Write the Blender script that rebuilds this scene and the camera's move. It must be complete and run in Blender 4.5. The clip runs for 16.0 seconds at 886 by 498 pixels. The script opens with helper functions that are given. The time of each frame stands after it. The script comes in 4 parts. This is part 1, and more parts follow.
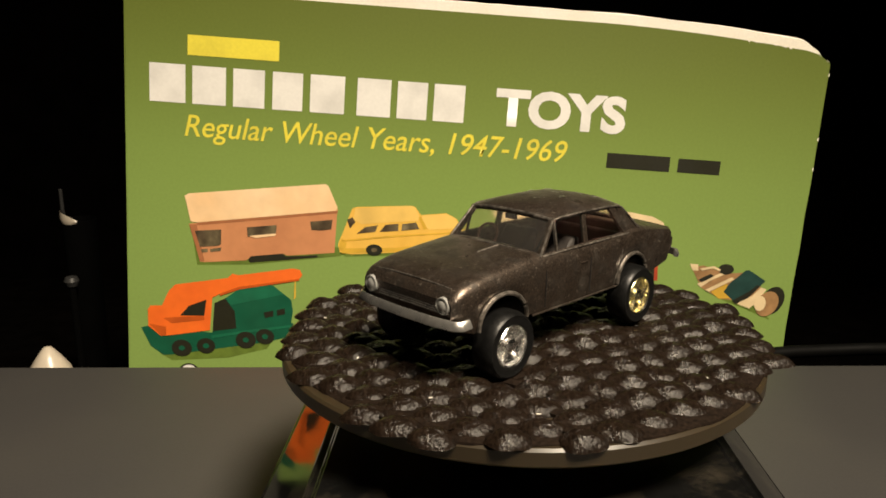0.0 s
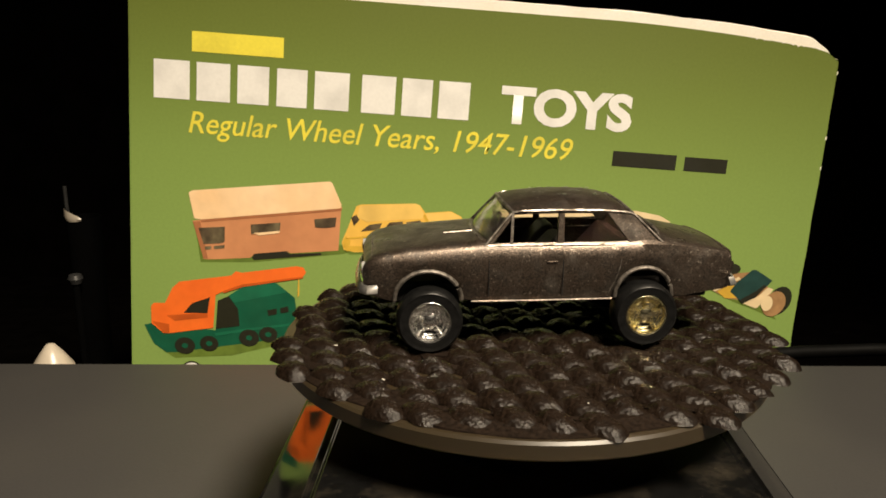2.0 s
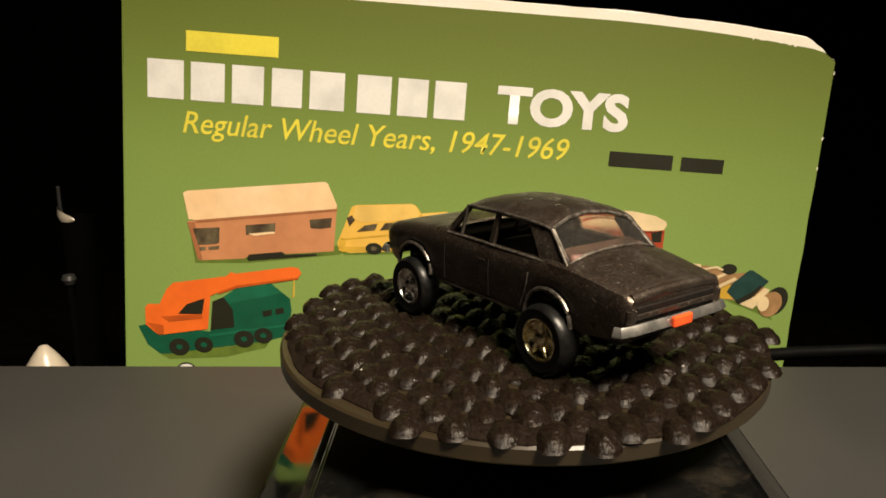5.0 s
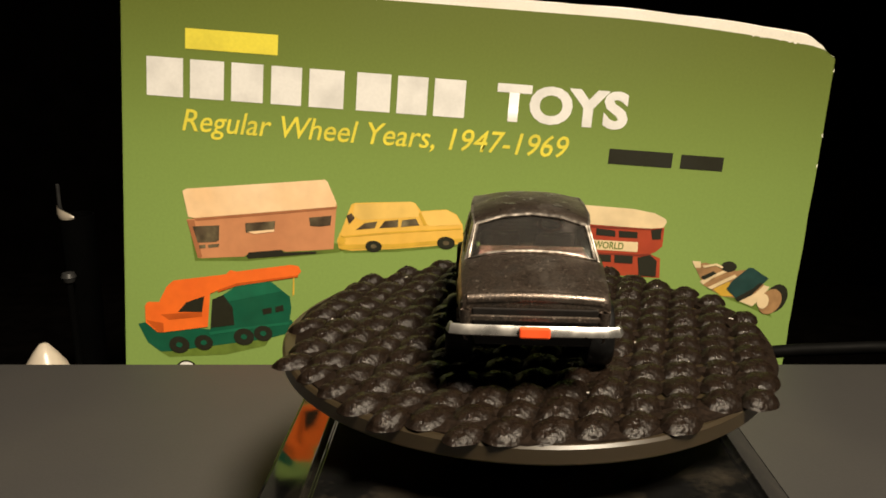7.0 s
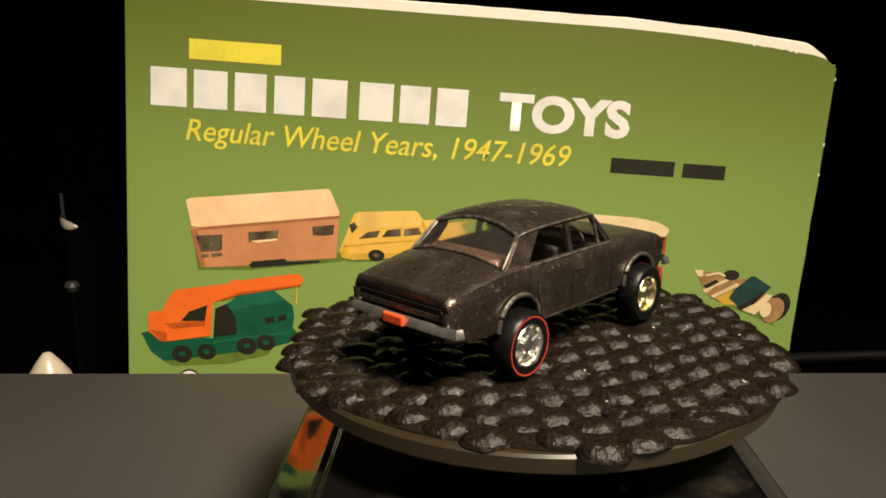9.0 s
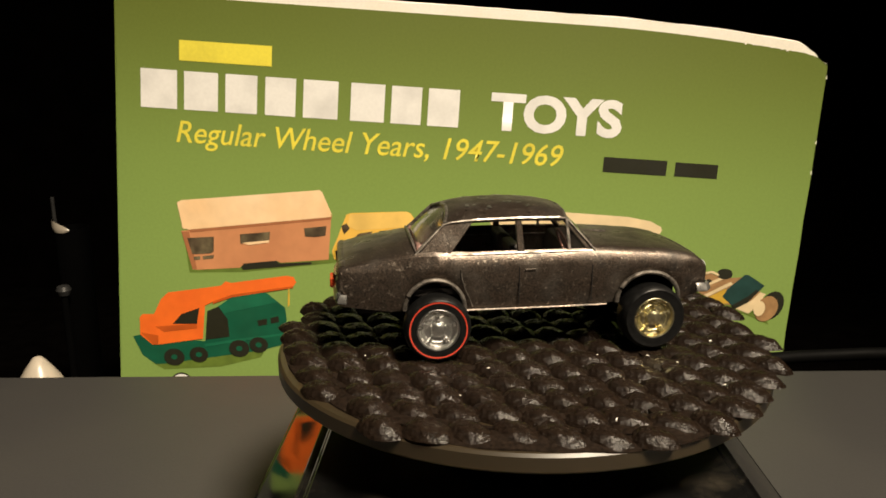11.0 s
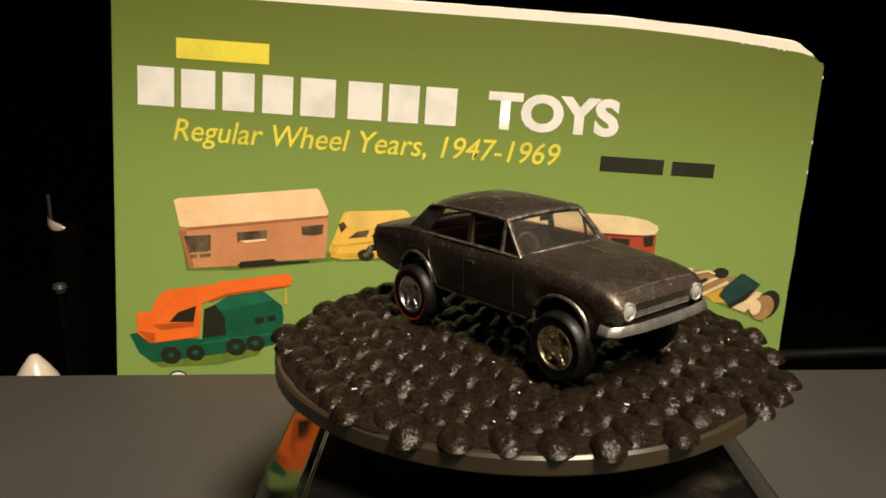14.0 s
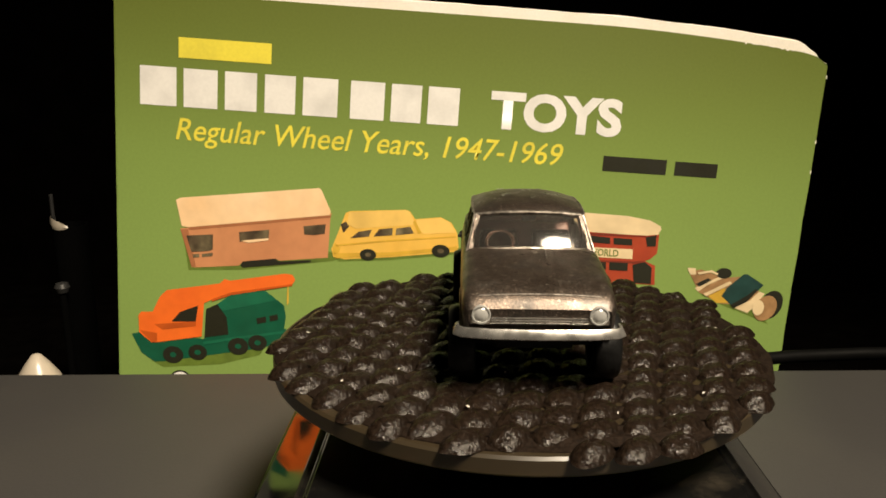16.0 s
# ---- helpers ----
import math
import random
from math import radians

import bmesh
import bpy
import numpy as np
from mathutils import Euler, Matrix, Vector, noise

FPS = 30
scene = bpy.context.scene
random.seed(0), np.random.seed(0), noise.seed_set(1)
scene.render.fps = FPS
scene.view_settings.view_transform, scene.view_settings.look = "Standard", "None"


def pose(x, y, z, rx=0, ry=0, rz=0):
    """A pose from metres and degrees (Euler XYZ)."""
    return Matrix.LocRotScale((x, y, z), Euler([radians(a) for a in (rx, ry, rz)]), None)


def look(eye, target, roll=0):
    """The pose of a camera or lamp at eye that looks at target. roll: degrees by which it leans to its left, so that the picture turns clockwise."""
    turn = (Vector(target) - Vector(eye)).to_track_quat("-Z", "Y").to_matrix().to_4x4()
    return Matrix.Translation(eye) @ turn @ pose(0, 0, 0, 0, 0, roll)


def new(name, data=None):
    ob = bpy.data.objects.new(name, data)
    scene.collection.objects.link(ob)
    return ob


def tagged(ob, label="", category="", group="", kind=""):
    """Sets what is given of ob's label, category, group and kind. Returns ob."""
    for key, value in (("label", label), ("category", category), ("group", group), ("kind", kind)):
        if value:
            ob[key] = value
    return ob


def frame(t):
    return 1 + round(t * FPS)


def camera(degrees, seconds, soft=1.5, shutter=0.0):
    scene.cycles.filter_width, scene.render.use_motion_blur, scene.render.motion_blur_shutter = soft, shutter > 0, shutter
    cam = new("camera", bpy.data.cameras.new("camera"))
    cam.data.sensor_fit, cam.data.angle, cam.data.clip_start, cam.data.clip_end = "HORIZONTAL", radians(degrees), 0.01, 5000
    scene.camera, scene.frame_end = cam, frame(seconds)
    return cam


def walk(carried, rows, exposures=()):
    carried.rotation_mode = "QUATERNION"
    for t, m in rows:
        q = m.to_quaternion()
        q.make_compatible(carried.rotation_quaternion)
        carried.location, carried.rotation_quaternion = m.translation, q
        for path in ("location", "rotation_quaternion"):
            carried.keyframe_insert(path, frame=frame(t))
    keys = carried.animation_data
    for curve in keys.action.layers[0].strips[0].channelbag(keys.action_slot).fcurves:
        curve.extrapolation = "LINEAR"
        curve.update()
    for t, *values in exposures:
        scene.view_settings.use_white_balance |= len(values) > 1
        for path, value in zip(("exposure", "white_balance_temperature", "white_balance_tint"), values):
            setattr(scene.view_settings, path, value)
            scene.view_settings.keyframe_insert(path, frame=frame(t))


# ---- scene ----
# ---- camera ----
cam = camera(59.99, 16.0, 1.7)
ROWS = [
    (0.0, -11.20, -146.27, 102.48, 75.785, -0.199, 1.693),
    (0.5, -11.76, -146.01, 102.74, 75.871, -0.474, 1.791),
    (1.0, -11.67, -145.84, 102.06, 75.890, -0.512, 1.941),
    (1.5, -10.67, -145.46, 101.05, 75.881, -0.422, 1.887),
    (2.0, -10.96, -145.00, 100.54, 75.940, -0.321, 2.112),
    (2.5, -9.80, -144.64, 100.59, 76.003, -0.259, 1.881),
    (3.0, -10.17, -144.21, 100.52, 75.906, -0.300, 1.770),
    (3.5, -11.82, -144.45, 100.69, 76.058, -0.398, 1.897),
    (4.0, -11.54, -144.17, 100.76, 76.037, -0.424, 1.653),
    (4.2, -11.46, -143.52, 101.06, 75.694, -0.278, 1.630),
    (6.3, -11.35, -143.58, 101.37, 76.013, -0.590, 1.995),
    (6.5, -11.36, -143.56, 101.54, 75.572, -0.293, 1.723),
    (7.0, -11.26, -143.37, 101.75, 75.521, -0.320, 1.734),
    (7.5, -11.34, -144.24, 102.09, 75.967, -0.320, 2.011),
    (8.0, -11.02, -144.46, 102.11, 76.219, -0.062, 1.927),
    (8.5, -11.11, -144.54, 102.21, 76.264, -0.261, 1.874),
    (9.0, -11.67, -143.88, 101.88, 76.183, -0.238, 1.832),
    (9.5, -11.79, -143.28, 100.21, 75.940, -0.113, 1.830),
    (10.0, -10.96, -143.44, 100.20, 76.279, 0.113, 1.563),
    (10.2, -10.17, -143.03, 100.66, 76.446, 0.124, 1.517),
    (12.3, -10.19, -143.23, 100.72, 76.367, -0.038, 1.383),
    (12.5, -10.40, -143.00, 100.96, 76.417, -0.086, 1.346),
    (13.0, -10.42, -143.72, 101.84, 76.706, -0.103, 1.322),
    (13.5, -11.03, -143.06, 101.48, 76.343, -0.202, 1.270),
    (14.0, -10.71, -143.26, 101.13, 76.237, -0.094, 1.201),
    (14.5, -10.88, -143.21, 101.34, 76.436, -0.121, 1.294),
    (15.0, -10.65, -143.03, 101.12, 76.318, -0.207, 1.309),
    (15.5, -10.57, -142.99, 100.77, 76.286, -0.095, 1.331),
    (16.0, -10.62, -142.92, 100.79, 76.276, -0.121, 1.399),
]
walk(cam, [(t, pose(x / 1000, y / 1000, z / 1000, rx, ry, rz)) for t, x, y, z, rx, ry, rz in ROWS])

# ---- light ----
world = bpy.data.worlds.new("world")
scene.world = world
world.use_nodes = True
world.node_tree.nodes["Background"].inputs[0].default_value = (1.0, 0.82, 0.62, 1)
world.node_tree.nodes["Background"].inputs[1].default_value = 0.01


def area_lamp(name, eye, target, size, watts, colour, spread=180):
    data = bpy.data.lights.new(name, "AREA")
    data.shape, data.size, data.energy, data.color = "DISK", size, watts, colour
    data.spread = radians(spread)
    ob = new(name, data)
    ob.matrix_world = look(eye, target)
    return ob


WARM = (1.0, 0.845, 0.635)
area_lamp("desk_lamp", (0.28, -0.41, 0.79), (-0.03, -0.08, 0.0), 0.24, 4.2, WARM, 70)
scene.view_settings.exposure = 0.0


# ---- materials ----
def material(name, colour, rough=0.5, metal=0.0, scale=400.0, amount=0.15, bump=0.0, bump_scale=None, coat=0.0, spec=0.5,
             stain=None, stain_scale=60.0, rough_vary=0.1):
    """A principled material with grain (scale), stains (stain_scale) and fine relief."""
    m = bpy.data.materials.new(name)
    m.use_nodes = True
    nt = m.node_tree
    b = nt.nodes["Principled BSDF"]
    link = nt.links.new
    co = nt.nodes.new("ShaderNodeTexCoord")
    n1 = nt.nodes.new("ShaderNodeTexNoise")
    n1.inputs["Scale"].default_value, n1.inputs["Detail"].default_value = scale, 4
    n2 = nt.nodes.new("ShaderNodeTexNoise")
    n2.inputs["Scale"].default_value, n2.inputs["Detail"].default_value = stain_scale, 3
    link(co.outputs["Object"], n1.inputs["Vector"])
    link(co.outputs["Object"], n2.inputs["Vector"])
    r1 = nt.nodes.new("ShaderNodeMapRange")
    r1.inputs[1].default_value, r1.inputs[2].default_value = 0.3, 0.7
    r1.inputs[3].default_value, r1.inputs[4].default_value = 1 - amount, 1 + amount
    link(n1.outputs[0], r1.inputs[0])
    mul = nt.nodes.new("ShaderNodeVectorMath")
    mul.operation = "SCALE"
    mix = nt.nodes.new("ShaderNodeMix")
    mix.data_type = "RGBA"
    mix.inputs[6].default_value = (*colour, 1)
    mix.inputs[7].default_value = (*(stain or [c * 0.8 for c in colour]), 1)
    r2 = nt.nodes.new("ShaderNodeMapRange")
    r2.inputs[1].default_value, r2.inputs[2].default_value = 0.45, 0.7
    link(n2.outputs[0], r2.inputs[0])
    link(r2.outputs[0], mix.inputs[0])
    link(mix.outputs[2], mul.inputs[0])
    link(r1.outputs[0], mul.inputs["Scale"])
    link(mul.outputs[0], b.inputs["Base Color"])
    rr = nt.nodes.new("ShaderNodeMapRange")
    rr.inputs[1].default_value, rr.inputs[2].default_value = 0.3, 0.7
    rr.inputs[3].default_value, rr.inputs[4].default_value = max(0.02, rough - rough_vary), min(1, rough + rough_vary)
    link(n2.outputs[0], rr.inputs[0])
    link(rr.outputs[0], b.inputs["Roughness"])
    b.inputs["Metallic"].default_value = metal
    b.inputs["Specular IOR Level"].default_value = spec
    b.inputs["Coat Weight"].default_value = coat
    b.inputs["Coat Roughness"].default_value = 0.15
    if bump:
        n3 = nt.nodes.new("ShaderNodeTexNoise")
        n3.inputs["Scale"].default_value, n3.inputs["Detail"].default_value = bump_scale or scale, 5
        link(co.outputs["Object"], n3.inputs["Vector"])
        bp = nt.nodes.new("ShaderNodeBump")
        bp.inputs["Strength"].default_value, bp.inputs["Distance"].default_value = bump, 0.0004
        link(n3.outputs[0], bp.inputs["Height"])
        link(bp.outputs[0], b.inputs["Normal"])
    return m


def glass(name, colour, rough=0.02, ior=1.45):
    m = bpy.data.materials.new(name)
    m.use_nodes = True
    b = m.node_tree.nodes["Principled BSDF"]
    b.inputs["Base Color"].default_value = (*colour, 1)
    b.inputs["Transmission Weight"].default_value = 1.0
    b.inputs["Roughness"].default_value = rough
    b.inputs["IOR"].default_value = ior
    return m


DESK = material("desk_laminate", (0.034, 0.0325, 0.032), 0.5, scale=1500, amount=0.10, bump=0.06, bump_scale=900, stain=(0.033, 0.031, 0.029), stain_scale=14)
# near-black colours: the darkness of the unlit room is put into them
DARK = material("wall_gloom", (0.0016, 0.0013, 0.0011), 0.9, spec=0.0, scale=40, amount=0.3, stain_scale=5)
SHELF = material("shelf_gloom", (0.002, 0.0017, 0.0015), 0.9, spec=0.0, scale=60, amount=0.3, stain_scale=8)
COVER = material("green_cover", (0.222, 0.305, 0.074), 0.38, scale=900, amount=0.04, bump=0.02, bump_scale=300, stain=(0.205, 0.288, 0.068), stain_scale=9, rough_vary=0.05)


def backdrop_with_falloff(m, stops):
    """The cover's printed backdrop, lighter towards its foot, with lamp falloff put into its dark top; stops: (height
    in millimetres, colour).
    """
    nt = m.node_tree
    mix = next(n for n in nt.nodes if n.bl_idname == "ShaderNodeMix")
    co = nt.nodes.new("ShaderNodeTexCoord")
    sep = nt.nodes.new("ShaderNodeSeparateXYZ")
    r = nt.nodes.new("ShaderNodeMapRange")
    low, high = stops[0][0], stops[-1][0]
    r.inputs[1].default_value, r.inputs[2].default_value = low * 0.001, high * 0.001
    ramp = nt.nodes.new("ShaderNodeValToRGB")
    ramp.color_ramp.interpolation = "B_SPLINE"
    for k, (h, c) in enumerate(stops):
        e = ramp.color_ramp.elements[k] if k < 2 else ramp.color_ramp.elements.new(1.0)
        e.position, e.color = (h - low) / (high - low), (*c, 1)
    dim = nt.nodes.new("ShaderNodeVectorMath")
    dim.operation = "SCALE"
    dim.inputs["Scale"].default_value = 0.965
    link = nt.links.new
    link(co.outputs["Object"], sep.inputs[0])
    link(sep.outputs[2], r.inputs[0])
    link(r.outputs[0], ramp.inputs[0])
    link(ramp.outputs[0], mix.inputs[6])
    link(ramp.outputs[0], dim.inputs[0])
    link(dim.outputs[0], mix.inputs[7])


# the upper stops also carry the lamp's falloff in the green
backdrop_with_falloff(COVER, [(-70, (0.200, 0.305, 0.078)), (-20, (0.218, 0.33, 0.085)), (30, (0.193, 0.285, 0.068)), (62, (0.146, 0.198, 0.042)), (92, (0.108, 0.134, 0.025))])
PAPER = material("page_paper", (0.76, 0.73, 0.67), 0.8, scale=2000, amount=0.08, stain=(0.74, 0.69, 0.6), stain_scale=40)
WHITE_INK = material("white_ink", (0.76, 0.75, 0.73), 0.4, scale=800, amount=0.03)
YELLOW_INK = material("yellow_ink", (0.75, 0.65, 0.07), 0.4, scale=800, amount=0.04)
BLACK_INK = material("black_ink", (0.02, 0.02, 0.012), 0.4, scale=800, amount=0.1)
SHADOW_INK = material("dark_green_ink", (0.12, 0.18, 0.03), 0.4, scale=300, amount=0.15)
PINK_DARK_INK = material("deep_pink_ink", (0.36, 0.14, 0.06), 0.4, scale=200, amount=0.1)
RED_DARK_INK = material("deep_red_ink", (0.20, 0.03, 0.015), 0.4, scale=200, amount=0.12)
PINK_INK = material("pink_ink", (0.55, 0.24, 0.11), 0.4, scale=200, amount=0.06, stain=(0.48, 0.20, 0.09), stain_scale=30)
PEACH_INK = material("peach_ink", (0.82, 0.55, 0.30), 0.4, scale=200, amount=0.05, stain=(0.85, 0.62, 0.38), stain_scale=30)
GLAZE_INK = material("dark_window_ink", (0.07, 0.05, 0.03), 0.4, scale=250, amount=0.4, stain=(0.16, 0.13, 0.07), stain_scale=90)
CAR_INK = material("car_yellow_ink", (0.76, 0.46, 0.085), 0.4, scale=150, amount=0.06, stain=(0.70, 0.40, 0.06), stain_scale=40)
CAR_LIGHT_INK = material("pale_yellow_ink", (0.82, 0.54, 0.14), 0.4, scale=150, amount=0.05)
CAR_DARK_INK = material("ochre_ink", (0.62, 0.38, 0.045), 0.4, scale=150, amount=0.1)
ORANGE_INK = material("orange_ink", (0.80, 0.15, 0.02), 0.4, scale=150, amount=0.06, stain=(0.72, 0.12, 0.015), stain_scale=50)
ORANGE_DARK_INK = material("deep_orange_ink", (0.5, 0.09, 0.012), 0.4, scale=150, amount=0.1)
GREEN_INK = material("deep_green_ink", (0.008, 0.085, 0.045), 0.4, scale=150, amount=0.12, stain=(0.006, 0.08, 0.04), stain_scale=60)
GREEN_LIGHT_INK = material("mid_green_ink", (0.012, 0.125, 0.065), 0.4, scale=150, amount=0.1)
CREAM_INK = material("cream_ink", (0.76, 0.60, 0.36), 0.4, scale=150, amount=0.05)
RED_INK = material("red_ink", (0.36, 0.055, 0.022), 0.4, scale=150, amount=0.1, stain=(0.34, 0.04, 0.018), stain_scale=60)
TAN_INK = material("tan_ink", (0.33, 0.19, 0.085), 0.4, scale=200, amount=0.25, stain=(0.25, 0.14, 0.06), stain_scale=120)
TEAL_INK = material("dark_teal_ink", (0.015, 0.05, 0.045), 0.4, scale=200, amount=0.2)

BASE_BLACK = material("black_gloss_plastic", (0.004, 0.004, 0.004), 0.06, scale=700, amount=0.2, stain_scale=50, rough_vary=0.03, spec=0.42)
ACRYLIC = glass("clear_acrylic", (0.17, 0.125, 0.07), 0.3, 1.49)
ACRYLIC.node_tree.nodes["Principled BSDF"].inputs["Transmission Weight"].default_value = 0.88
RUBBER = material("black_rubber", (0.0088, 0.0056, 0.0038), 0.28, scale=1500, amount=0.5, bump=0.8, bump_scale=1300, stain=(0.006, 0.0038, 0.0026), stain_scale=350, rough_vary=0.10, spec=0.19)
# the knobs' rubber again, its reflections cut to shade the gaps
NET_RUBBER = material("rubber_dulled_for_shade", (0.0088, 0.0056, 0.0038), 0.7, scale=1500, amount=0.5, bump=0.6, bump_scale=1300, stain_scale=350, spec=0.05)
PAINT = material("worn_charcoal_paint", (0.084, 0.062, 0.047), 0.40, 0.85, coat=0.5, scale=3000, amount=0.6, bump=0.2, bump_scale=3000, stain=(0.042, 0.034, 0.028), stain_scale=260, rough_vary=0.14)


def wear(m, colour, scale, low, high):
    """Rubbed spots where brighter metal shows through the paint."""
    nt = m.node_tree
    b = nt.nodes["Principled BSDF"]
    old = b.inputs["Base Color"].links[0].from_socket
    co = nt.nodes.new("ShaderNodeTexCoord")
    n = nt.nodes.new("ShaderNodeTexNoise")
    n.inputs["Scale"].default_value, n.inputs["Detail"].default_value, n.inputs["Roughness"].default_value = scale, 8, 0.7
    r = nt.nodes.new("ShaderNodeMapRange")
    r.inputs[1].default_value, r.inputs[2].default_value = low, high
    mix = nt.nodes.new("ShaderNodeMix")
    mix.data_type = "RGBA"
    mix.inputs[7].default_value = (*colour, 1)
    nt.links.new(co.outputs["Object"], n.inputs["Vector"])
    nt.links.new(n.outputs[0], r.inputs[0])
    nt.links.new(r.outputs[0], mix.inputs[0])
    nt.links.new(old, mix.inputs[6])
    nt.links.new(mix.outputs[2], b.inputs["Base Color"])


PAINT.node_tree.nodes["Principled BSDF"].inputs["Coat Roughness"].default_value = 0.38
wear(PAINT, (0.40, 0.34, 0.28), 1300, 0.585, 0.70)
wear(PAINT, (0.20, 0.175, 0.15), 120, 0.52, 0.85)
wear(BASE_BLACK, (0.22, 0.18, 0.14), 900, 0.67, 0.73)
wear(BASE_BLACK, (0.02, 0.017, 0.013), 120, 0.5, 0.7)
WORN = material("bare_worn_metal", (0.24, 0.215, 0.19), 0.42, 0.85, scale=900, amount=0.6, stain=(0.06, 0.05, 0.04), stain_scale=420)
SILVER = material("brushed_silver", (0.50, 0.49, 0.47), 0.30, 0.9, scale=900, amount=0.12, stain=(0.5, 0.48, 0.45), stain_scale=300)
CHROME = material("chrome", (0.88, 0.87, 0.85), 0.24, 1.0, scale=900, amount=0.08, bump=0.7, bump_scale=650, rough_vary=0.1)
GOLD = material("gold_chrome", (0.88, 0.80, 0.52), 0.24, 1.0, scale=900, amount=0.08, bump=0.7, bump_scale=650, rough_vary=0.1)
TYRE = material("tyre_rubber", (0.004, 0.004, 0.004), 0.42, spec=0.22, bump=0.3, bump_scale=500, scale=800, amount=0.3, stain_scale=200)
RED_LINE = material("red_stripe_paint", (0.42, 0.04, 0.02), 0.45, scale=800, amount=0.1)
PLATE = material("orange_red_enamel", (0.80, 0.09, 0.02), 0.35, scale=600, amount=0.1)
BASEPLATE = material("black_base_metal", (0.010, 0.009, 0.009), 0.6, 0.2, scale=600, amount=0.3)
# shade of the tail recess, put into a dark colour
TAIL_SHADE = material("tail_recess_shade", (0.012, 0.010, 0.009), 0.6, 0.2, scale=900, amount=0.3, spec=0.2)
TRIM_IN = material("pinkish_interior_plastic", (0.17, 0.095, 0.08), 0.5, scale=500, amount=0.1)
DARK_IN = material("dark_interior_plastic", (0.02, 0.016, 0.014), 0.6, scale=500, amount=0.2)
PANE = glass("clear_window_plastic", (0.84, 0.79, 0.73), 0.09, 1.28)
ACRYLIC.node_tree.nodes["Principled BSDF"].inputs["Specular IOR Level"].default_value = 0.15
PANE.node_tree.nodes["Principled BSDF"].inputs["Transmission Weight"].default_value = 0.985
LENS = material("milky_lens", (0.55, 0.55, 0.53), 0.2, 0.6, scale=900, amount=0.1)
CUP = material("white_glaze", (0.42, 0.37, 0.30), 0.35, scale=200, amount=0.06)
GREYISH = material("grey_plastic", (0.025, 0.025, 0.025), 0.4, scale=200, amount=0.2)
BLACK_MATT = material("matt_black", (0.0006, 0.0006, 0.0006), 0.9, scale=300, amount=0.2, spec=0.05)
CABLE = material("black_cable_sheath", (0.002, 0.002, 0.002), 0.6, scale=300, amount=0.2, spec=0.06)


# ---- mesh helpers ----
MM = 0.001


def part(name, bm, mat, parent=None, label="", smooth=False, bevel=0.0):
    """Links a bmesh, drawn in millimetres, as one mesh object under a thing or a part."""
    bmesh.ops.scale(bm, vec=(MM, MM, MM), verts=bm.verts)
    bmesh.ops.recalc_face_normals(bm, faces=bm.faces)
    me = bpy.data.meshes.new(name)
    bm.to_mesh(me)
    bm.free()
    me.materials.append(mat)
    if smooth:
        me.polygons.foreach_set("use_smooth", [True] * len(me.polygons))
        me.set_sharp_from_angle(angle=radians(38))
    ob = new(name, me)
    if parent:
        ob.parent = parent
    if bevel:
        mod = ob.modifiers.new("bevel", "BEVEL")
        mod.width, mod.segments, mod.limit_method = bevel * MM, 2, "ANGLE"
    if label:
        tagged(ob, label)
    return ob


def empty(name, m=None):
    ob = new(name)
    ob.empty_display_size = 0.01
    if m:
        ob.matrix_basis = m
    return ob


def box(x0, x1, y0, y1, z0, z1, bm=None):
    bm = bm or bmesh.new()
    vs = [bm.verts.new((x, y, z)) for x in (x0, x1) for y in (y0, y1) for z in (z0, z1)]
    for f in ((0, 1, 3, 2), (4, 6, 7, 5), (0, 4, 5, 1), (2, 3, 7, 6), (0, 2, 6, 4), (1, 5, 7, 3)):
        bm.faces.new([vs[i] for i in f])
    return bm


def hexa(points, bm=None):
    """A block from eight corners: the bottom ring of four, then the top ring of four."""
    bm = bm or bmesh.new()
    vs = [bm.verts.new(p) for p in points]
    for f in ((3, 2, 1, 0), (4, 5, 6, 7), (0, 1, 5, 4), (1, 2, 6, 5), (2, 3, 7, 6), (3, 0, 4, 7)):
        bm.faces.new([vs[i] for i in f])
    return bm


def grid(rows, bm=None, close=False, cap=False):
    """A skin over rows of points of equal length."""
    bm = bm or bmesh.new()
    vs = [[bm.verts.new(p) for p in r] for r in rows]
    n = len(rows[0])
    for a, b in zip(vs, vs[1:]):
        for i in range(n if close else n - 1):
            j = (i + 1) % n
            bm.faces.new((a[i], a[j], b[j], b[i]))
    if cap:
        bm.faces.new(list(reversed(vs[0])))
        bm.faces.new(vs[-1])
    return bm


def lathe(profile, n=40, axis="y", bm=None):
    """Turns a profile of (radius, height) about an axis."""
    rows = []
    for k in range(n):
        a = 2 * math.pi * k / n
        c, s = math.cos(a), math.sin(a)
        rows.append([(r * c, h, r * s) if axis == "y" else (r * c, r * s, h) for r, h in profile])
    rows.append(rows[0])
    bm = grid(rows, bm)
    bmesh.ops.remove_doubles(bm, verts=bm.verts, dist=1e-5)
    return bm


def tube(points, radius, n=6, bm=None, flat=1.0):
    """A round bar through points."""
    pts = [Vector(p) for p in points]
    rows = []
    for i, p in enumerate(pts):
        d = (pts[min(i + 1, len(pts) - 1)] - pts[max(i - 1, 0)]).normalized()
        ref = Vector((0, 0, 1)) if abs(d.z) < 0.9 else Vector((1, 0, 0))
        a = d.cross(ref).normalized()
        b = a.cross(d)
        rows.append([tuple(p + radius * (a * math.cos(2 * math.pi * k / n) * flat + b * math.sin(2 * math.pi * k / n))) for k in range(n)])
    return grid(rows, bm, close=True, cap=True)


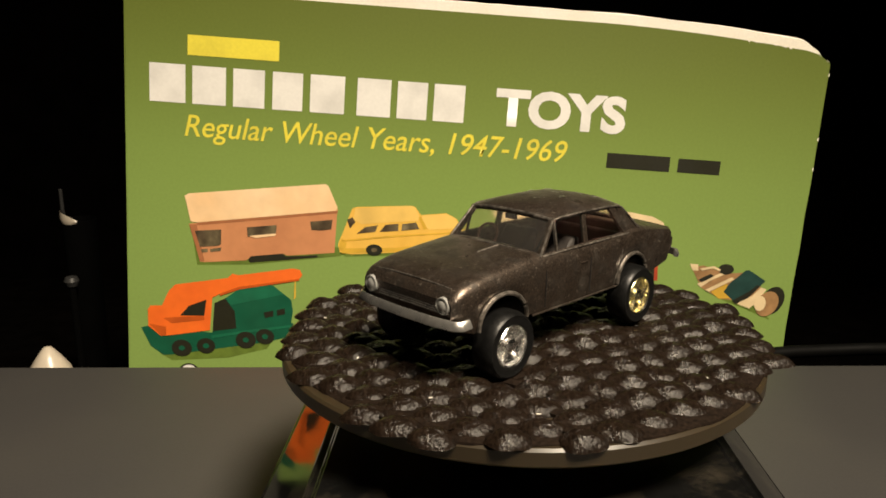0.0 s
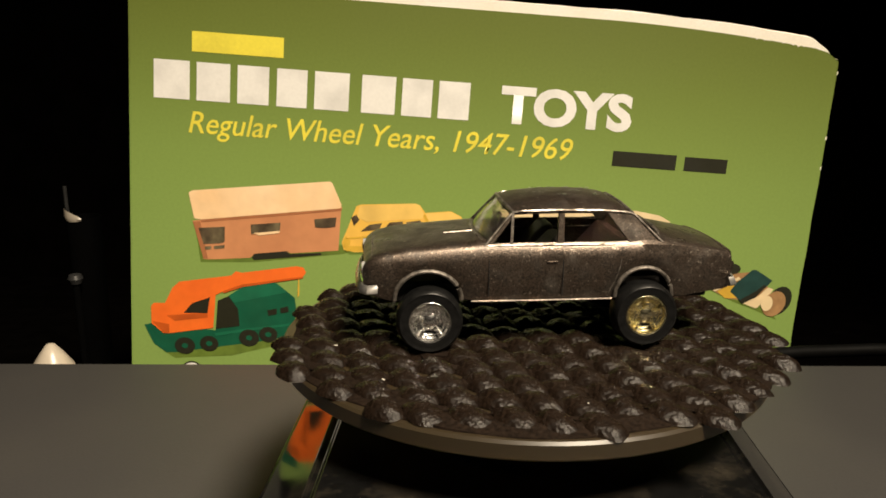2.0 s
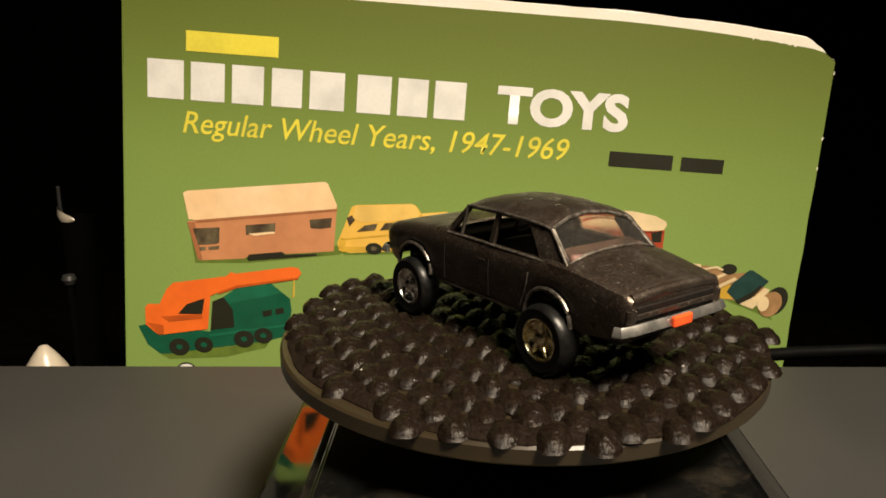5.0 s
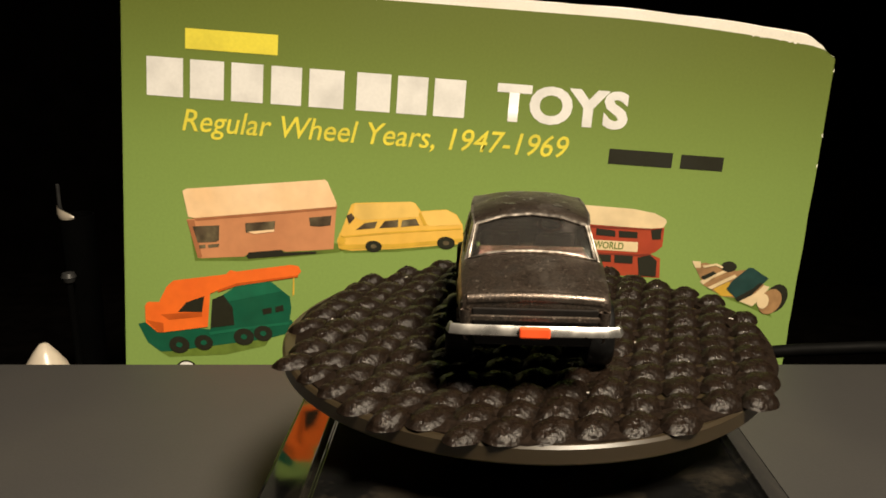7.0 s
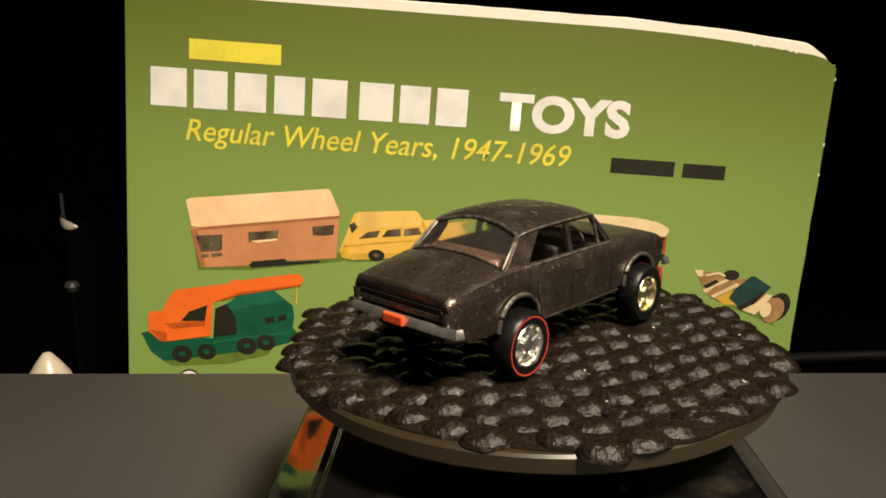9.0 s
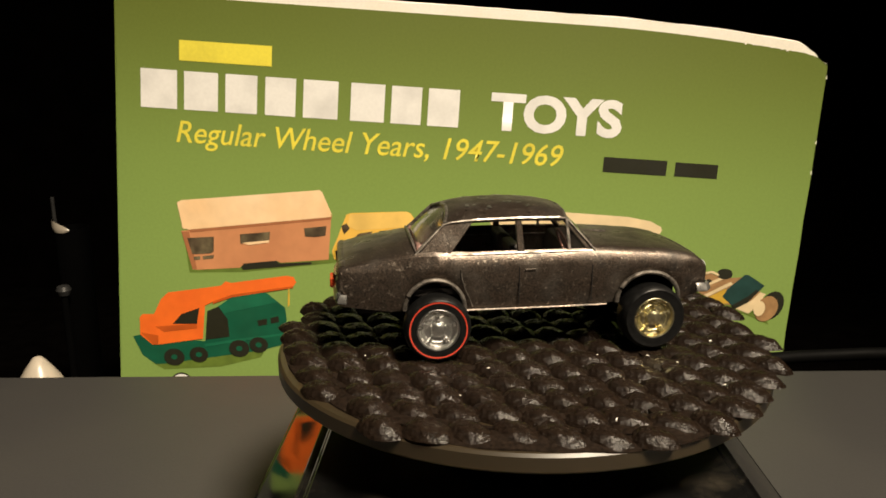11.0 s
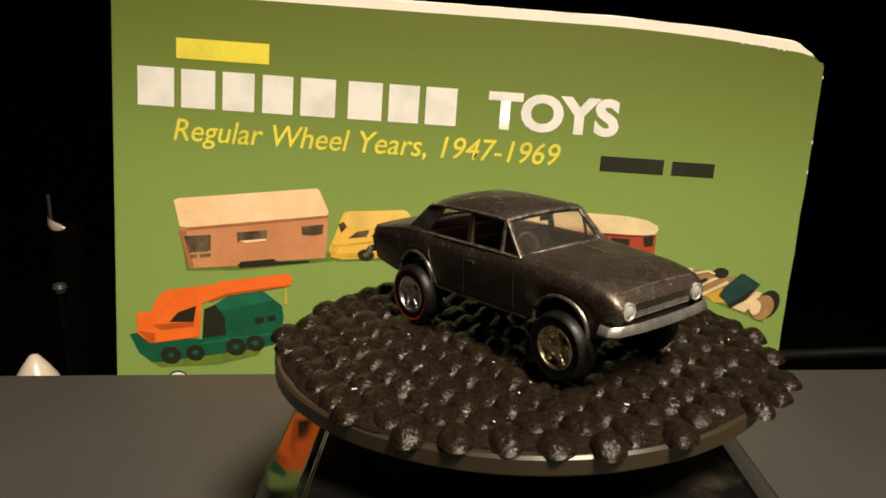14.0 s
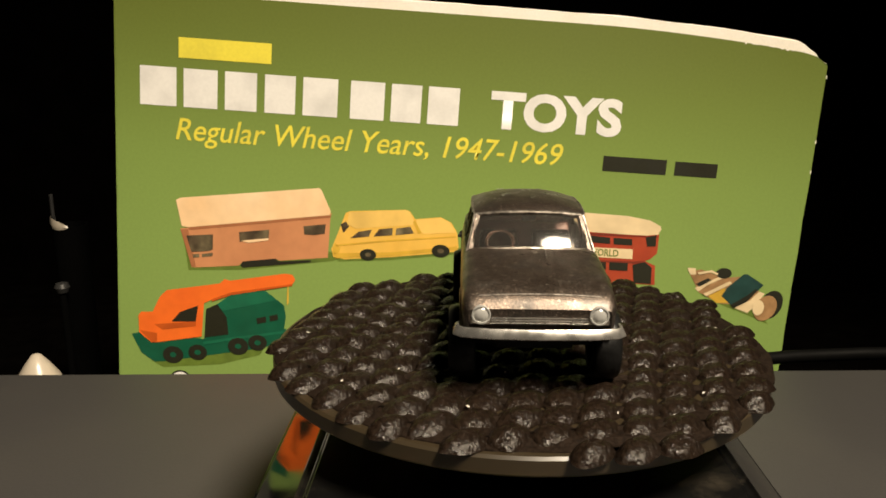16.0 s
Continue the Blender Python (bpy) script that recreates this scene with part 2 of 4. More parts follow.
# ---- the setting ----
def setting():
    edge = 2.5
    bm = bmesh.new()
    c, s = math.cos(radians(edge)), math.sin(radians(edge))
    far = 98.0
    hexa([(-700, -500, -18), (700, -500, -18), (700 * c, far + 700 * s, -18), (-700 * c, far - 700 * s, -18),
          (-700, -500, 0), (700, -500, 0), (700 * c, far + 700 * s, 0), (-700 * c, far - 700 * s, 0)], bm)
    tagged(part("desk", bm, DESK, bevel=1.5), "grey-brown matt laminate desk top with a straight back edge", "desk", kind="structure")
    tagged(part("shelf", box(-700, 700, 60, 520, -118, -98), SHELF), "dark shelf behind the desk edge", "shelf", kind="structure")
    tagged(part("wall_north", box(-1500, 1500, 520, 560, -700, 1500), DARK), "wall behind the desk, coloured near-black for the unlit room", "wall", kind="structure")
    tagged(part("wall_west", box(-1540, -1500, -1500, 560, -700, 1500), DARK), "side wall, coloured near-black for the unlit room", "wall", kind="structure")
    tagged(part("wall_east", box(1500, 1540, -1500, 560, -700, 1500), DARK), "side wall, coloured near-black for the unlit room", "wall", kind="structure")
    tagged(part("wall_south", box(-1500, 1500, -1540, -1500, -700, 1500), DARK), "wall behind the viewer, coloured near-black for the unlit room", "wall", kind="structure")
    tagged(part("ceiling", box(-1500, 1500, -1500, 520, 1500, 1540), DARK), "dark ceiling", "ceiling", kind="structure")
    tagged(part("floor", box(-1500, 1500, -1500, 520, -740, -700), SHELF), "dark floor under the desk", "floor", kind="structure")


setting()


# ---- the book ----
def flat(points, layer, bm=None):
    """A printed patch on the cover: a face just proud of it."""
    bm = bm or bmesh.new()
    bm.faces.new([bm.verts.new((u, -0.05 - 0.06 * layer, v)) for u, v in points])
    return bm


def disc(cu, cv, ru, rv, layer, bm=None, n=20, lean=0.0):
    c, s = math.cos(radians(lean)), math.sin(radians(lean))
    return flat([(cu + ru * math.cos(2 * math.pi * k / n) * c - rv * math.sin(2 * math.pi * k / n) * s,
                  cv + ru * math.cos(2 * math.pi * k / n) * s + rv * math.sin(2 * math.pi * k / n) * c) for k in range(n)], layer, bm)


def lettering(name, text, u0, u1, v0, v1, mat, parent, layer=1, shear=0.0, bold=0.0, label=""):
    """Words in the built-in font, fitted between the given edges (v0: the lowest point, v1: the highest)."""
    cu = bpy.data.curves.new(name, "FONT")
    cu.body, cu.shear, cu.offset, cu.resolution_u = text, shear, bold, 4
    tmp = bpy.data.objects.new(name, cu)
    me = bpy.data.meshes.new_from_object(tmp)
    bpy.data.objects.remove(tmp)
    bm = bmesh.new()
    bm.from_mesh(me)
    bpy.data.meshes.remove(me)
    xs, ys = [v.co.x for v in bm.verts], [v.co.y for v in bm.verts]
    ku, kv = (u1 - u0) / (max(xs) - min(xs)), (v1 - v0) / (max(ys) - min(ys))
    x0, y0 = min(xs), min(ys)
    for v in bm.verts:
        v.co = (u0 + (v.co.x - x0) * ku, -0.05 - 0.06 * layer, v0 + (v.co.y - y0) * kv)
    return part(name, bm, mat, parent, label)


def bars(spans, layer, bm=None):
    bm = bm or bmesh.new()
    for u0, u1, v0, v1 in spans:
        flat([(u0, v0), (u1, v0), (u1, v1), (u0, v1)], layer, bm)
    return bm


def book():
    m = Matrix.Translation((-math.sin(radians(2.495)) * 0.15462, math.cos(radians(2.495)) * 0.15462, 0.028)) @ pose(0, 0, 0, 0, 0, 2.495) @ pose(0, 0, 0, -2.05, 0, 0) @ pose(0, 0, 0, 0, 3.912, 0)
    b = empty("book", m)
    tagged(b, "green softcover toy collector's book standing upright behind the desk edge", "book")
    L, R_, T, B_, D = -139.0, 131.5, 89.5, -119.0, 16.0
    # front cover, its far top corner worn down, its top edge bent to fit the camera's view
    def top_at(u):
        k = max(0.0, (u - 45) / (R_ - 45))
        c = max(0.0, (u - (R_ - 9)) / 9)
        return T - 3.6 * k * k - 2.0 * k ** 1.2 - 3.2 * c * c

    rows = []
    for i in range(55):
        u = L + (R_ - L) * i / 54
        col = []
        for j in range(31):
            v = B_ + (top_at(u) - B_) * j / 30
            wave = 0.4 * noise.noise((3.0, v * 0.07, 1.0 + i)) if i in (0, 54) else 0.0
            sag = -1.2 * max(0.0, (v - 20) / 70) ** 2 if i == 54 else 0.0
            col.append((u + wave + sag * 0.3, 0.0, v))
        rows.append(col)
    bm = grid(rows)
    geo = bmesh.ops.extrude_face_region(bm, geom=bm.faces[:])
    for v in geo["geom"]:
        if isinstance(v, bmesh.types.BMVert):
            v.co.y += 0.5
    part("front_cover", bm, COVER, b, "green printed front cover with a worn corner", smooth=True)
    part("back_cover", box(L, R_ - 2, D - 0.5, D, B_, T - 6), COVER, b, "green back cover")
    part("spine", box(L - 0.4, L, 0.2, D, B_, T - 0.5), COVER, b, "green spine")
    # the pages stand a little proud of the cover, their edges uneven, the outer corner rounded off
    rows = []
    for i in range(120):
        u = L + 0.5 + (R_ - 1.2 - L) * i / 119
        c = max(0.0, (u - (R_ - 13)) / 13)
        tip = top_at(min(u, R_ - 9)) + 3.9 - 9.0 * c ** 1.6 + (0.5 * noise.noise((u * 0.4, 0, 0)) if c > 0 else 0.12 * noise.noise((u * 0.15, 0, 0)))
        row = [(u, 0.9, B_ + 0.5)]
        for j in range(18):
            y = 0.9 + (D - 2.0) * j / 17
            row.append((u, y, tip + (0.22 if j % 2 else -0.22) - 0.05 * j + 0.3 * noise.noise((u * 0.05, j * 1.7, 5.0))))
        row.append((u, D - 1.1, B_ + 0.5))
        rows.append(row)
    part("page_block", grid(rows, close=True, cap=True), PAPER, b, "cream page block with uneven leaf edges")
    rnd = random.Random(5)
    bm = bmesh.new()
    for k in range(9):
        u = R_ - rnd.uniform(0, 1) ** 1.5 * 34
        v = top_at(u) - rnd.uniform(0, 0.25)
        w = rnd.uniform(0.3, 0.9)
        flat([(u - w, v + 0.2), (u - w * 0.3, v - rnd.uniform(0.1, 0.4)), (u + w * 0.6, v - rnd.uniform(0.1, 0.3)), (min(u + w, R_), top_at(min(u + w, R_)) + 0.15)], 0.5, bm)
    for k in range(3):
        v = T - 9 - rnd.uniform(0, 1) * 60
        w = rnd.uniform(0.4, 1.2)
        flat([(R_ - rnd.uniform(0.2, 0.6), v - w), (R_ + 0.1, v - w * 1.2), (R_ + 0.1, v + w), (R_ - rnd.uniform(0.1, 0.5), v + w * 0.7)], 0.5, bm)
    tagged(part("worn_edge", bm, PAPER, b, "white scuffs along the cover edge"), kind="stuff")
    # title lines
    # the maker's mark, as plain blocks
    for u0, u1, top in [(-130.5, -115.6, 62.7), (-114.1, -100.2, 62.6), (-98.5, -85.4, 62.6), (-83.4, -70.8, 62.5), (-69.0, -54.6, 62.5), (-50.9, -36.8, 62.5), (-35.3, -22.7, 62.4), (-21.2, -8.2, 62.4)]:
        w = u1 - u0
        part("title_block", bars([(u0 + 0.04 * w, u1 - 0.04 * w, 48.2, top)], 1), WHITE_INK, b, "white block of a maker's mark")
    lettering("title_word", "TOYS", 3.4, 54.6, 48.0, 62.6, WHITE_INK, b, bold=0.045, label="fat white title capitals")
    part("heading_bar", bars([(-115.4, -80.7, 66.4, 73.9)], 1), YELLOW_INK, b, "yellow bar above the title")
    lettering("subtitle", "Regular Wheel Years, 1947-1969", -116.5, 33.0, 33.0, 44.1, YELLOW_INK, b, shear=0.22, bold=0.006, label="yellow slanted subtitle lettering")
    for span in [(49.0, 74.1, 34.8, 40.7), (77.4, 94.3, 34.9, 40.4)]:
        part("author_bar", bars([span], 1), BLACK_INK, b, "black bar under the title")
    # printed caravan
    part("caravan_shadow_print", flat([(-113.7, -1.6), (-111.4, -15.7), (-90.1, -14.2), (-54.2, -8.2), (-49.8, -5.8), (-56.6, -4.5), (-99.1, -12.1), (-112.6, 3.0)], 0), SHADOW_INK, b)
    part("caravan_body_print", flat([(-114.8, 1.0), (-55.7, 10.9), (-56.1, 8.8), (-56.5, -7.0), (-75.6, -9.5), (-77.2, -8.7), (-90.1, -11.0), (-91.7, -12.5), (-108.5, -14.4), (-110.3, -14.3), (-113.9, -1.2)], 1), PINK_INK, b, "salmon-pink caravan print")
    part("caravan_roof_print", flat([(-116.4, 12.2), (-114.8, 13.2), (-61.0, 20.6), (-59.9, 19.8), (-56.0, 11.6), (-56.4, 10.2), (-111.5, 1.7), (-114.1, 2.0)], 2), PEACH_INK, b, "pale peach caravan roof print")
    for pts in ([(-112.4, -1.7), (-101.9, -0.5), (-101.9, -6.5), (-103.2, -7.3), (-110.3, -8.2)], [(-91.7, 1.1), (-79.9, 2.8), (-80.1, -1.1), (-91.4, -2.8)], [(-66.6, 5.1), (-57.8, 6.5), (-58.1, 2.6), (-62.3, 1.8), (-66.1, 1.8)], [(-109.9, -9.1), (-107.2, -8.7), (-107.2, -10.1), (-109.6, -10.5)], [(-106.3, -8.7), (-101.8, -7.9), (-102.0, -9.3), (-106.1, -10.0)]):
        part("caravan_window_print", flat(pts, 3), GLAZE_INK, b)
    for pts in ([(-111.5, 1.7), (-55.9, 10.2), (-55.9, 9.3), (-111.3, 0.6)], [(-114.6, 0.6), (-111.7, 1.0), (-108.5, -14.1), (-110.3, -14.0)]):
        part("caravan_shade_print", flat(pts, 2.5), PINK_DARK_INK, b)
    part("caravan_sill_print", flat([(-90.8, -2.3), (-80.1, -0.6), (-80.3, -1.5), (-88.1, -3.0)], 4), PEACH_INK, b)
    part("caravan_wheel_print", flat([(-91.0, -12.4), (-90.1, -10.7), (-77.2, -8.7), (-76.0, -9.8), (-63.2, -8.4), (-63.2, -9.3), (-90.1, -13.3)], 2), BLACK_INK, b)
    # printed estate car
    part("estate_shadow_print", flat([(-54.7, -6.6), (-52.0, -8.3), (-31.7, -6.4), (-4.8, -2.2), (-2.8, 0.5), (-32.0, -2.7)], 0), SHADOW_INK, b)
    part("estate_body_print", flat([(-54.3, -6.6), (-55.3, -3.4), (-53.1, 2.7), (-52.0, 6.2), (-50.2, 11.5), (-48.5, 12.3), (-26.7, 14.3), (-25.1, 13.8), (-22.7, 10.8), (-12.7, 12.2), (-8.5, 10.4), (-5.8, 6.5), (-4.8, 0.4), (-5.8, -1.3), (-31.8, -5.2), (-49.8, -7.2)], 1), CAR_INK, b, "yellow estate car print")
    part("estate_roof_print", flat([(-48.9, 11.8), (-26.7, 14.3), (-24.9, 13.3), (-23.3, 10.3), (-23.7, 8.4), (-45.9, 5.5), (-49.5, 7.0)], 2), CAR_LIGHT_INK, b)
    part("estate_bonnet_print", flat([(-22.5, 10.6), (-12.7, 11.9), (-9.0, 10.4), (-6.4, 6.5), (-18.9, 5.1), (-21.3, 6.3)], 2), CAR_LIGHT_INK, b)
    for pts in ([(-47.9, 1.5), (-44.7, 4.4), (-39.6, 5.5), (-40.6, 2.7)], [(-38.8, 2.8), (-36.7, 5.9), (-31.4, 6.7), (-31.4, 3.8)], [(-30.1, 3.9), (-30.0, 6.6), (-24.5, 7.7), (-23.0, 5.1)], [(-52.0, 6.9), (-50.0, 8.1), (-48.6, 6.2), (-50.7, 3.5)]):
        part("estate_window_print", flat(pts, 3), GLAZE_INK, b)
    for pts in ([(-53.6, -1.5), (-32.2, 1.9), (-6.3, 5.1), (-6.3, 4.6), (-32.2, 1.2), (-53.6, -2.2)], [(-54.4, -5.0), (-31.9, -3.2), (-5.5, 1.0), (-5.4, -0.4), (-31.8, -4.8), (-53.4, -7.0)], [(-23.5, 9.8), (-22.7, 10.3), (-19.9, 5.5), (-21.2, 5.0)], [(-54.7, -2.9), (-53.9, -0.6), (-51.8, -2.7), (-52.1, -4.6), (-54.6, -5.7)]):
        part("estate_shade_print", flat(pts, 2.5), CAR_DARK_INK, b)
    for cu, cv, r in ((-40.6, -4.7, 3.3), (-11.9, -1.3, 3.6)):
        part("estate_wheel_print", disc(cu, cv, r, r * 0.7, 4), BLACK_INK, b)
        part("estate_hub_print", disc(cu, cv, r * 0.36, r * 0.26, 5), GLAZE_INK, b)
    # printed mobile crane
    part("crane_shadow_print", flat([(-126.2, -54.5), (-121.6, -57.1), (-98.6, -54.5), (-82.5, -49.5), (-80.3, -45.4), (-121.6, -51.7)], 0), SHADOW_INK, b)
    part("crane_chassis_print", flat([(-134.1, -43.6), (-130.7, -42.6), (-105.6, -44.0), (-72.5, -37.6), (-71.3, -39.0), (-73.4, -43.5), (-82.6, -46.6), (-121.6, -54.6), (-125.1, -54.9), (-130.3, -51.3)], 1), GREEN_INK, b, "dark green crane lorry print")
    part("crane_cab_print", flat([(-104.5, -33.6), (-101.1, -29.8), (-94.4, -24.6), (-82.5, -21.9), (-80.4, -22.5), (-73.2, -27.9), (-72.4, -32.6), (-73.1, -39.1), (-89.5, -42.7), (-105.1, -45.7)], 2), GREEN_INK, b)
    part("crane_cab_roof_print", flat([(-100.0, -29.0), (-94.4, -24.6), (-82.5, -21.9), (-80.4, -22.5), (-76.2, -25.7), (-97.7, -31.7)], 3), GREEN_LIGHT_INK, b)
    part("crane_deck_print", flat([(-105.6, -45.2), (-89.6, -41.7), (-73.1, -38.6), (-73.1, -39.6), (-89.5, -42.9), (-105.1, -46.4)], 3), GREEN_LIGHT_INK, b)
    for pts in ([(-104.3, -31.2), (-100.0, -29.0), (-96.1, -34.2), (-95.3, -41.4), (-104.9, -43.3)], [(-84.2, -33.9), (-80.4, -32.9), (-80.3, -35.3), (-83.7, -36.2)], [(-79.0, -32.6), (-75.8, -31.6), (-75.5, -34.0), (-78.7, -34.9)]):
        part("crane_window_print", flat(pts, 3.5), BLACK_INK, b)
    part("crane_body_print", flat([(-131.3, -35.5), (-130.2, -34.0), (-125.6, -33.7), (-122.7, -27.2), (-120.0, -24.4), (-99.0, -20.3), (-97.2, -18.4), (-94.9, -18.9), (-73.1, -14.6), (-70.2, -14.9), (-69.0, -17.0), (-70.3, -18.9), (-94.9, -23.9), (-102.3, -27.3), (-105.2, -28.9), (-106.0, -42.9), (-123.9, -46.5), (-126.2, -46.7), (-131.1, -42.7)], 4), ORANGE_INK, b, "orange crane body and jib print")
    part("crane_opening_print", flat([(-118.1, -37.4), (-114.7, -33.1), (-107.5, -30.0), (-108.4, -36.8)], 5), BLACK_INK, b)
    for pts in ([(-125.0, -38.9), (-117.5, -37.9), (-108.4, -36.8), (-108.3, -38.7), (-121.6, -41.0)], [(-94.4, -23.7), (-70.3, -18.7), (-70.1, -19.4), (-94.4, -24.8), (-102.1, -28.0), (-102.1, -27.0)], [(-130.9, -41.7), (-123.9, -42.6), (-123.9, -46.3), (-125.9, -46.6)]):
        part("crane_shade_print", flat(pts, 5), ORANGE_DARK_INK, b)
    for cu, cv, r in (-117.5, -51.4, 4.6), (-107.6, -49.8, 4.2), (-91.3, -46.2, 4.6), (-83.5, -44.2, 4.2):
        part("crane_wheel_print", disc(cu, cv, r * 0.9, r * 0.78, 4), BLACK_INK, b)
        part("crane_hub_print", disc(cu, cv, 1.3, 1.1, 5), GREEN_INK, b)
    part("crane_hook_print", flat([(-72.1, -19.0), (-71.7, -19.0), (-71.4, -26.6), (-72.1, -27.6)], 4), CAR_DARK_INK, b)
    # printed double-deck bus
    part("bus_body_print", flat([(32.4, 11.5), (44.8, 11.5), (74.7, 11.1), (74.8, 3.4), (72.4, 0.9), (70.2, -0.1), (74.6, -1.7), (75.4, -9.7), (34.6, -9.7)], 1), RED_INK, b, "red double-deck bus print")
    part("bus_roof_print", flat([(32.5, 10.6), (7.7, 9.8), (5.5, 14.1), (8.1, 18.0), (34.0, 18.0), (61.1, 17.7), (70.3, 16.5), (74.7, 14.5), (75.3, 13.2), (74.2, 11.0), (68.9, 10.2), (45.0, 10.3)], 2), CREAM_INK, b, "cream bus roof print")
    for pts in ([(47.4, 8.9), (55.2, 8.5), (55.5, 6.0), (47.7, 6.2)], [(56.5, 8.6), (64.1, 8.5), (64.4, 6.0), (56.9, 5.9)], [(69.4, 9.5), (73.6, 10.8), (73.8, 6.2), (70.4, 5.9)], [(49.8, -1.6), (54.6, -1.5), (55.0, -4.5), (50.1, -4.4)], [(56.0, -1.4), (63.5, -1.3), (63.7, -4.6), (56.3, -4.6)], [(65.4, -1.9), (70.3, -0.4), (73.4, -2.7), (73.8, -9.3), (66.8, -9.3)]):
        part("bus_window_print", flat(pts, 3), BLACK_INK, b)
    for pts in ([(45.0, 9.9), (74.3, 10.4), (74.4, 9.7), (45.1, 9.0)], [(46.3, -0.9), (65.2, -0.5), (70.2, 0.1), (69.9, -0.9), (65.4, -1.4), (46.4, -1.8)]):
        part("bus_shade_print", flat(pts, 2.5), RED_DARK_INK, b)
    part("bus_banner_print", flat([(37.7, 4.1), (64.8, 4.4), (65.1, 0.4), (38.2, 0.2)], 3), CREAM_INK, b, "cream banner on the bus")
    lettering("banner_word", "WORLD", 47.2, 59.2, 0.9, 3.8, SHADOW_INK, b, layer=4, bold=0.02)
    # printed vintage car
    part("vintage_shadow_print", flat([(95.1, -12.6), (105.1, -16.7), (114.9, -19.8), (123.9, -23.1), (117.4, -13.4)], 0), SHADOW_INK, b)
    part("vintage_body_print", flat([(88.6, -3.1), (93.5, -2.0), (103.2, -4.9), (110.0, -3.9), (116.2, -6.3), (118.4, -9.7), (114.3, -16.0), (102.6, -15.6), (93.8, -11.5)], 1), TAN_INK, b, "tan vintage car print")
    for pts in ([(87.7, -1.7), (91.2, -1.7), (91.6, -4.3), (89.3, -4.4)], [(91.9, -9.9), (97.0, -6.7), (102.0, -4.3), (103.2, -4.9), (97.2, -8.1), (93.5, -11.2)], [(108.6, -16.9), (115.1, -13.6), (118.4, -9.7), (120.8, -10.3), (117.8, -15.8), (114.8, -18.9)]):
        part("vintage_trim_print", flat(pts, 2), CREAM_INK, b)
    part("vintage_bonnet_print", flat([(103.2, -12.5), (105.0, -9.0), (111.0, -2.9), (112.6, -2.8), (119.8, -6.8), (113.6, -14.6), (107.8, -16.0)], 3), TEAL_INK, b, "dark teal vintage bonnet print")
    part("vintage_seat_print", disc(102.9, -3.0, 3.2, 2.2, 3), BLACK_INK, b)
    part("vintage_tyre_print", disc(124.0, -14.9, 4.6, 6.2, 2, lean=-20), BLACK_INK, b)
    bm = disc(121.9, -16.4, 4.4, 5.6, 4, lean=-25)
    part("vintage_wheel_print", bm, TAN_INK, b)
    for pts in ([(92.1, -3.3), (97.7, -2.0), (100.6, -3.2), (100.3, -3.9), (97.4, -2.9), (92.9, -4.2)], [(95.5, -12.1), (105.7, -6.1), (106.8, -7.0), (97.0, -12.9)]):
        part("vintage_rail_print", flat(pts, 5), CREAM_INK, b)
    for pts in ([(92.1, -8.0), (96.8, -5.3), (98.3, -6.2), (93.7, -9.1)], [(107.3, -16.0), (113.6, -11.7), (116.6, -8.7), (117.7, -9.3), (114.0, -14.1), (108.9, -17.3)]):
        part("vintage_gap_print", flat(pts, 4), BLACK_INK, b)
    part("vintage_side_print", flat([(97.9, -12.8), (103.9, -9.1), (106.7, -12.2), (106.2, -15.1), (101.6, -15.5)], 2), CAR_DARK_INK, b)
    part("vintage_lamp_print", disc(118.9, -16.4, 2.4, 3.2, 5), CREAM_INK, b)
    # round mark at the bottom
    part("round_mark_outline", disc(-114.5, -62.5, 4.6, 4.6, 1), BLACK_INK, b)
    part("round_mark", disc(-114.5, -62.5, 3.9, 3.9, 2), WHITE_INK, b, "white round mark with a black outline")


book()


# ---- the turntable ----
def turntable_base():
    b = empty("turntable_base", pose(0.0002, 0, 0))
    tagged(b, "glossy black plastic turntable base with chamfered top edges on the desk", "turntable base")
    w, t, zs, zt = 48.5, 36.6, 23.2, 34.4
    rows = [[(-r, -r * 1.25, z), (r, -r * 1.25, z), (r, r * 0.95, z), (-r, r * 0.95, z)] for r, z in ((w, 0), (w, zs), (w - 0.9, zs + 0.25), (w - 1.0, zs + 0.93), (t, zt), (t - 0.3, zt - 0.5), (t - 1.4, zt - 0.5), (t - 1.7, zt))]
    part("housing", grid(rows, close=True, cap=True), BASE_BLACK, b, bevel=0.4)
    part("spindle", lathe([(0, 34.2), (14, 34.2), (14, 44.0), (0, 44.0)], 32, "z"), BASE_BLACK, b, smooth=True)


DISC_AT = Vector((0.8 * math.cos(radians(232)), 0.8 * math.sin(radians(232)), 0))


def platter():
    p = empty("platter")
    tagged(p, "clear acrylic turntable disc with a pale edge", "turntable disc")
    bm = lathe([(0, 44.6), (46.4, 44.6), (46.8, 45.0), (46.8, 47.3), (46.3, 47.7), (0, 47.7)], 96, "z")
    bmesh.ops.translate(bm, vec=DISC_AT, verts=bm.verts)
    part("disc", bm, ACRYLIC, p, smooth=True)
    bm = lathe([(0, 43.6), (16, 43.6), (16, 44.5), (0, 44.5)], 48, "z")
    part("centre_pad", bm, BASE_BLACK, p, "black pad under the disc", smooth=True)
    return p


MAT_AT = Vector((-0.6, -0.5, 0))
CAR_ON_MAT = pose(0, 0, 0.0493, 0, 0, -131.8) @ pose(0.0006, 0.0006, 0, 0, 0, -0.9)
# where the tyres press the mat down, in millimetres
FEET = [((CAR_ON_MAT @ Vector((x * MM, y * MM, 0))) / MM).xy for x, y in ((20.4, 12.3), (-19.2, 12.3), (21.4, -12.3), (-18.6, -12.3))]


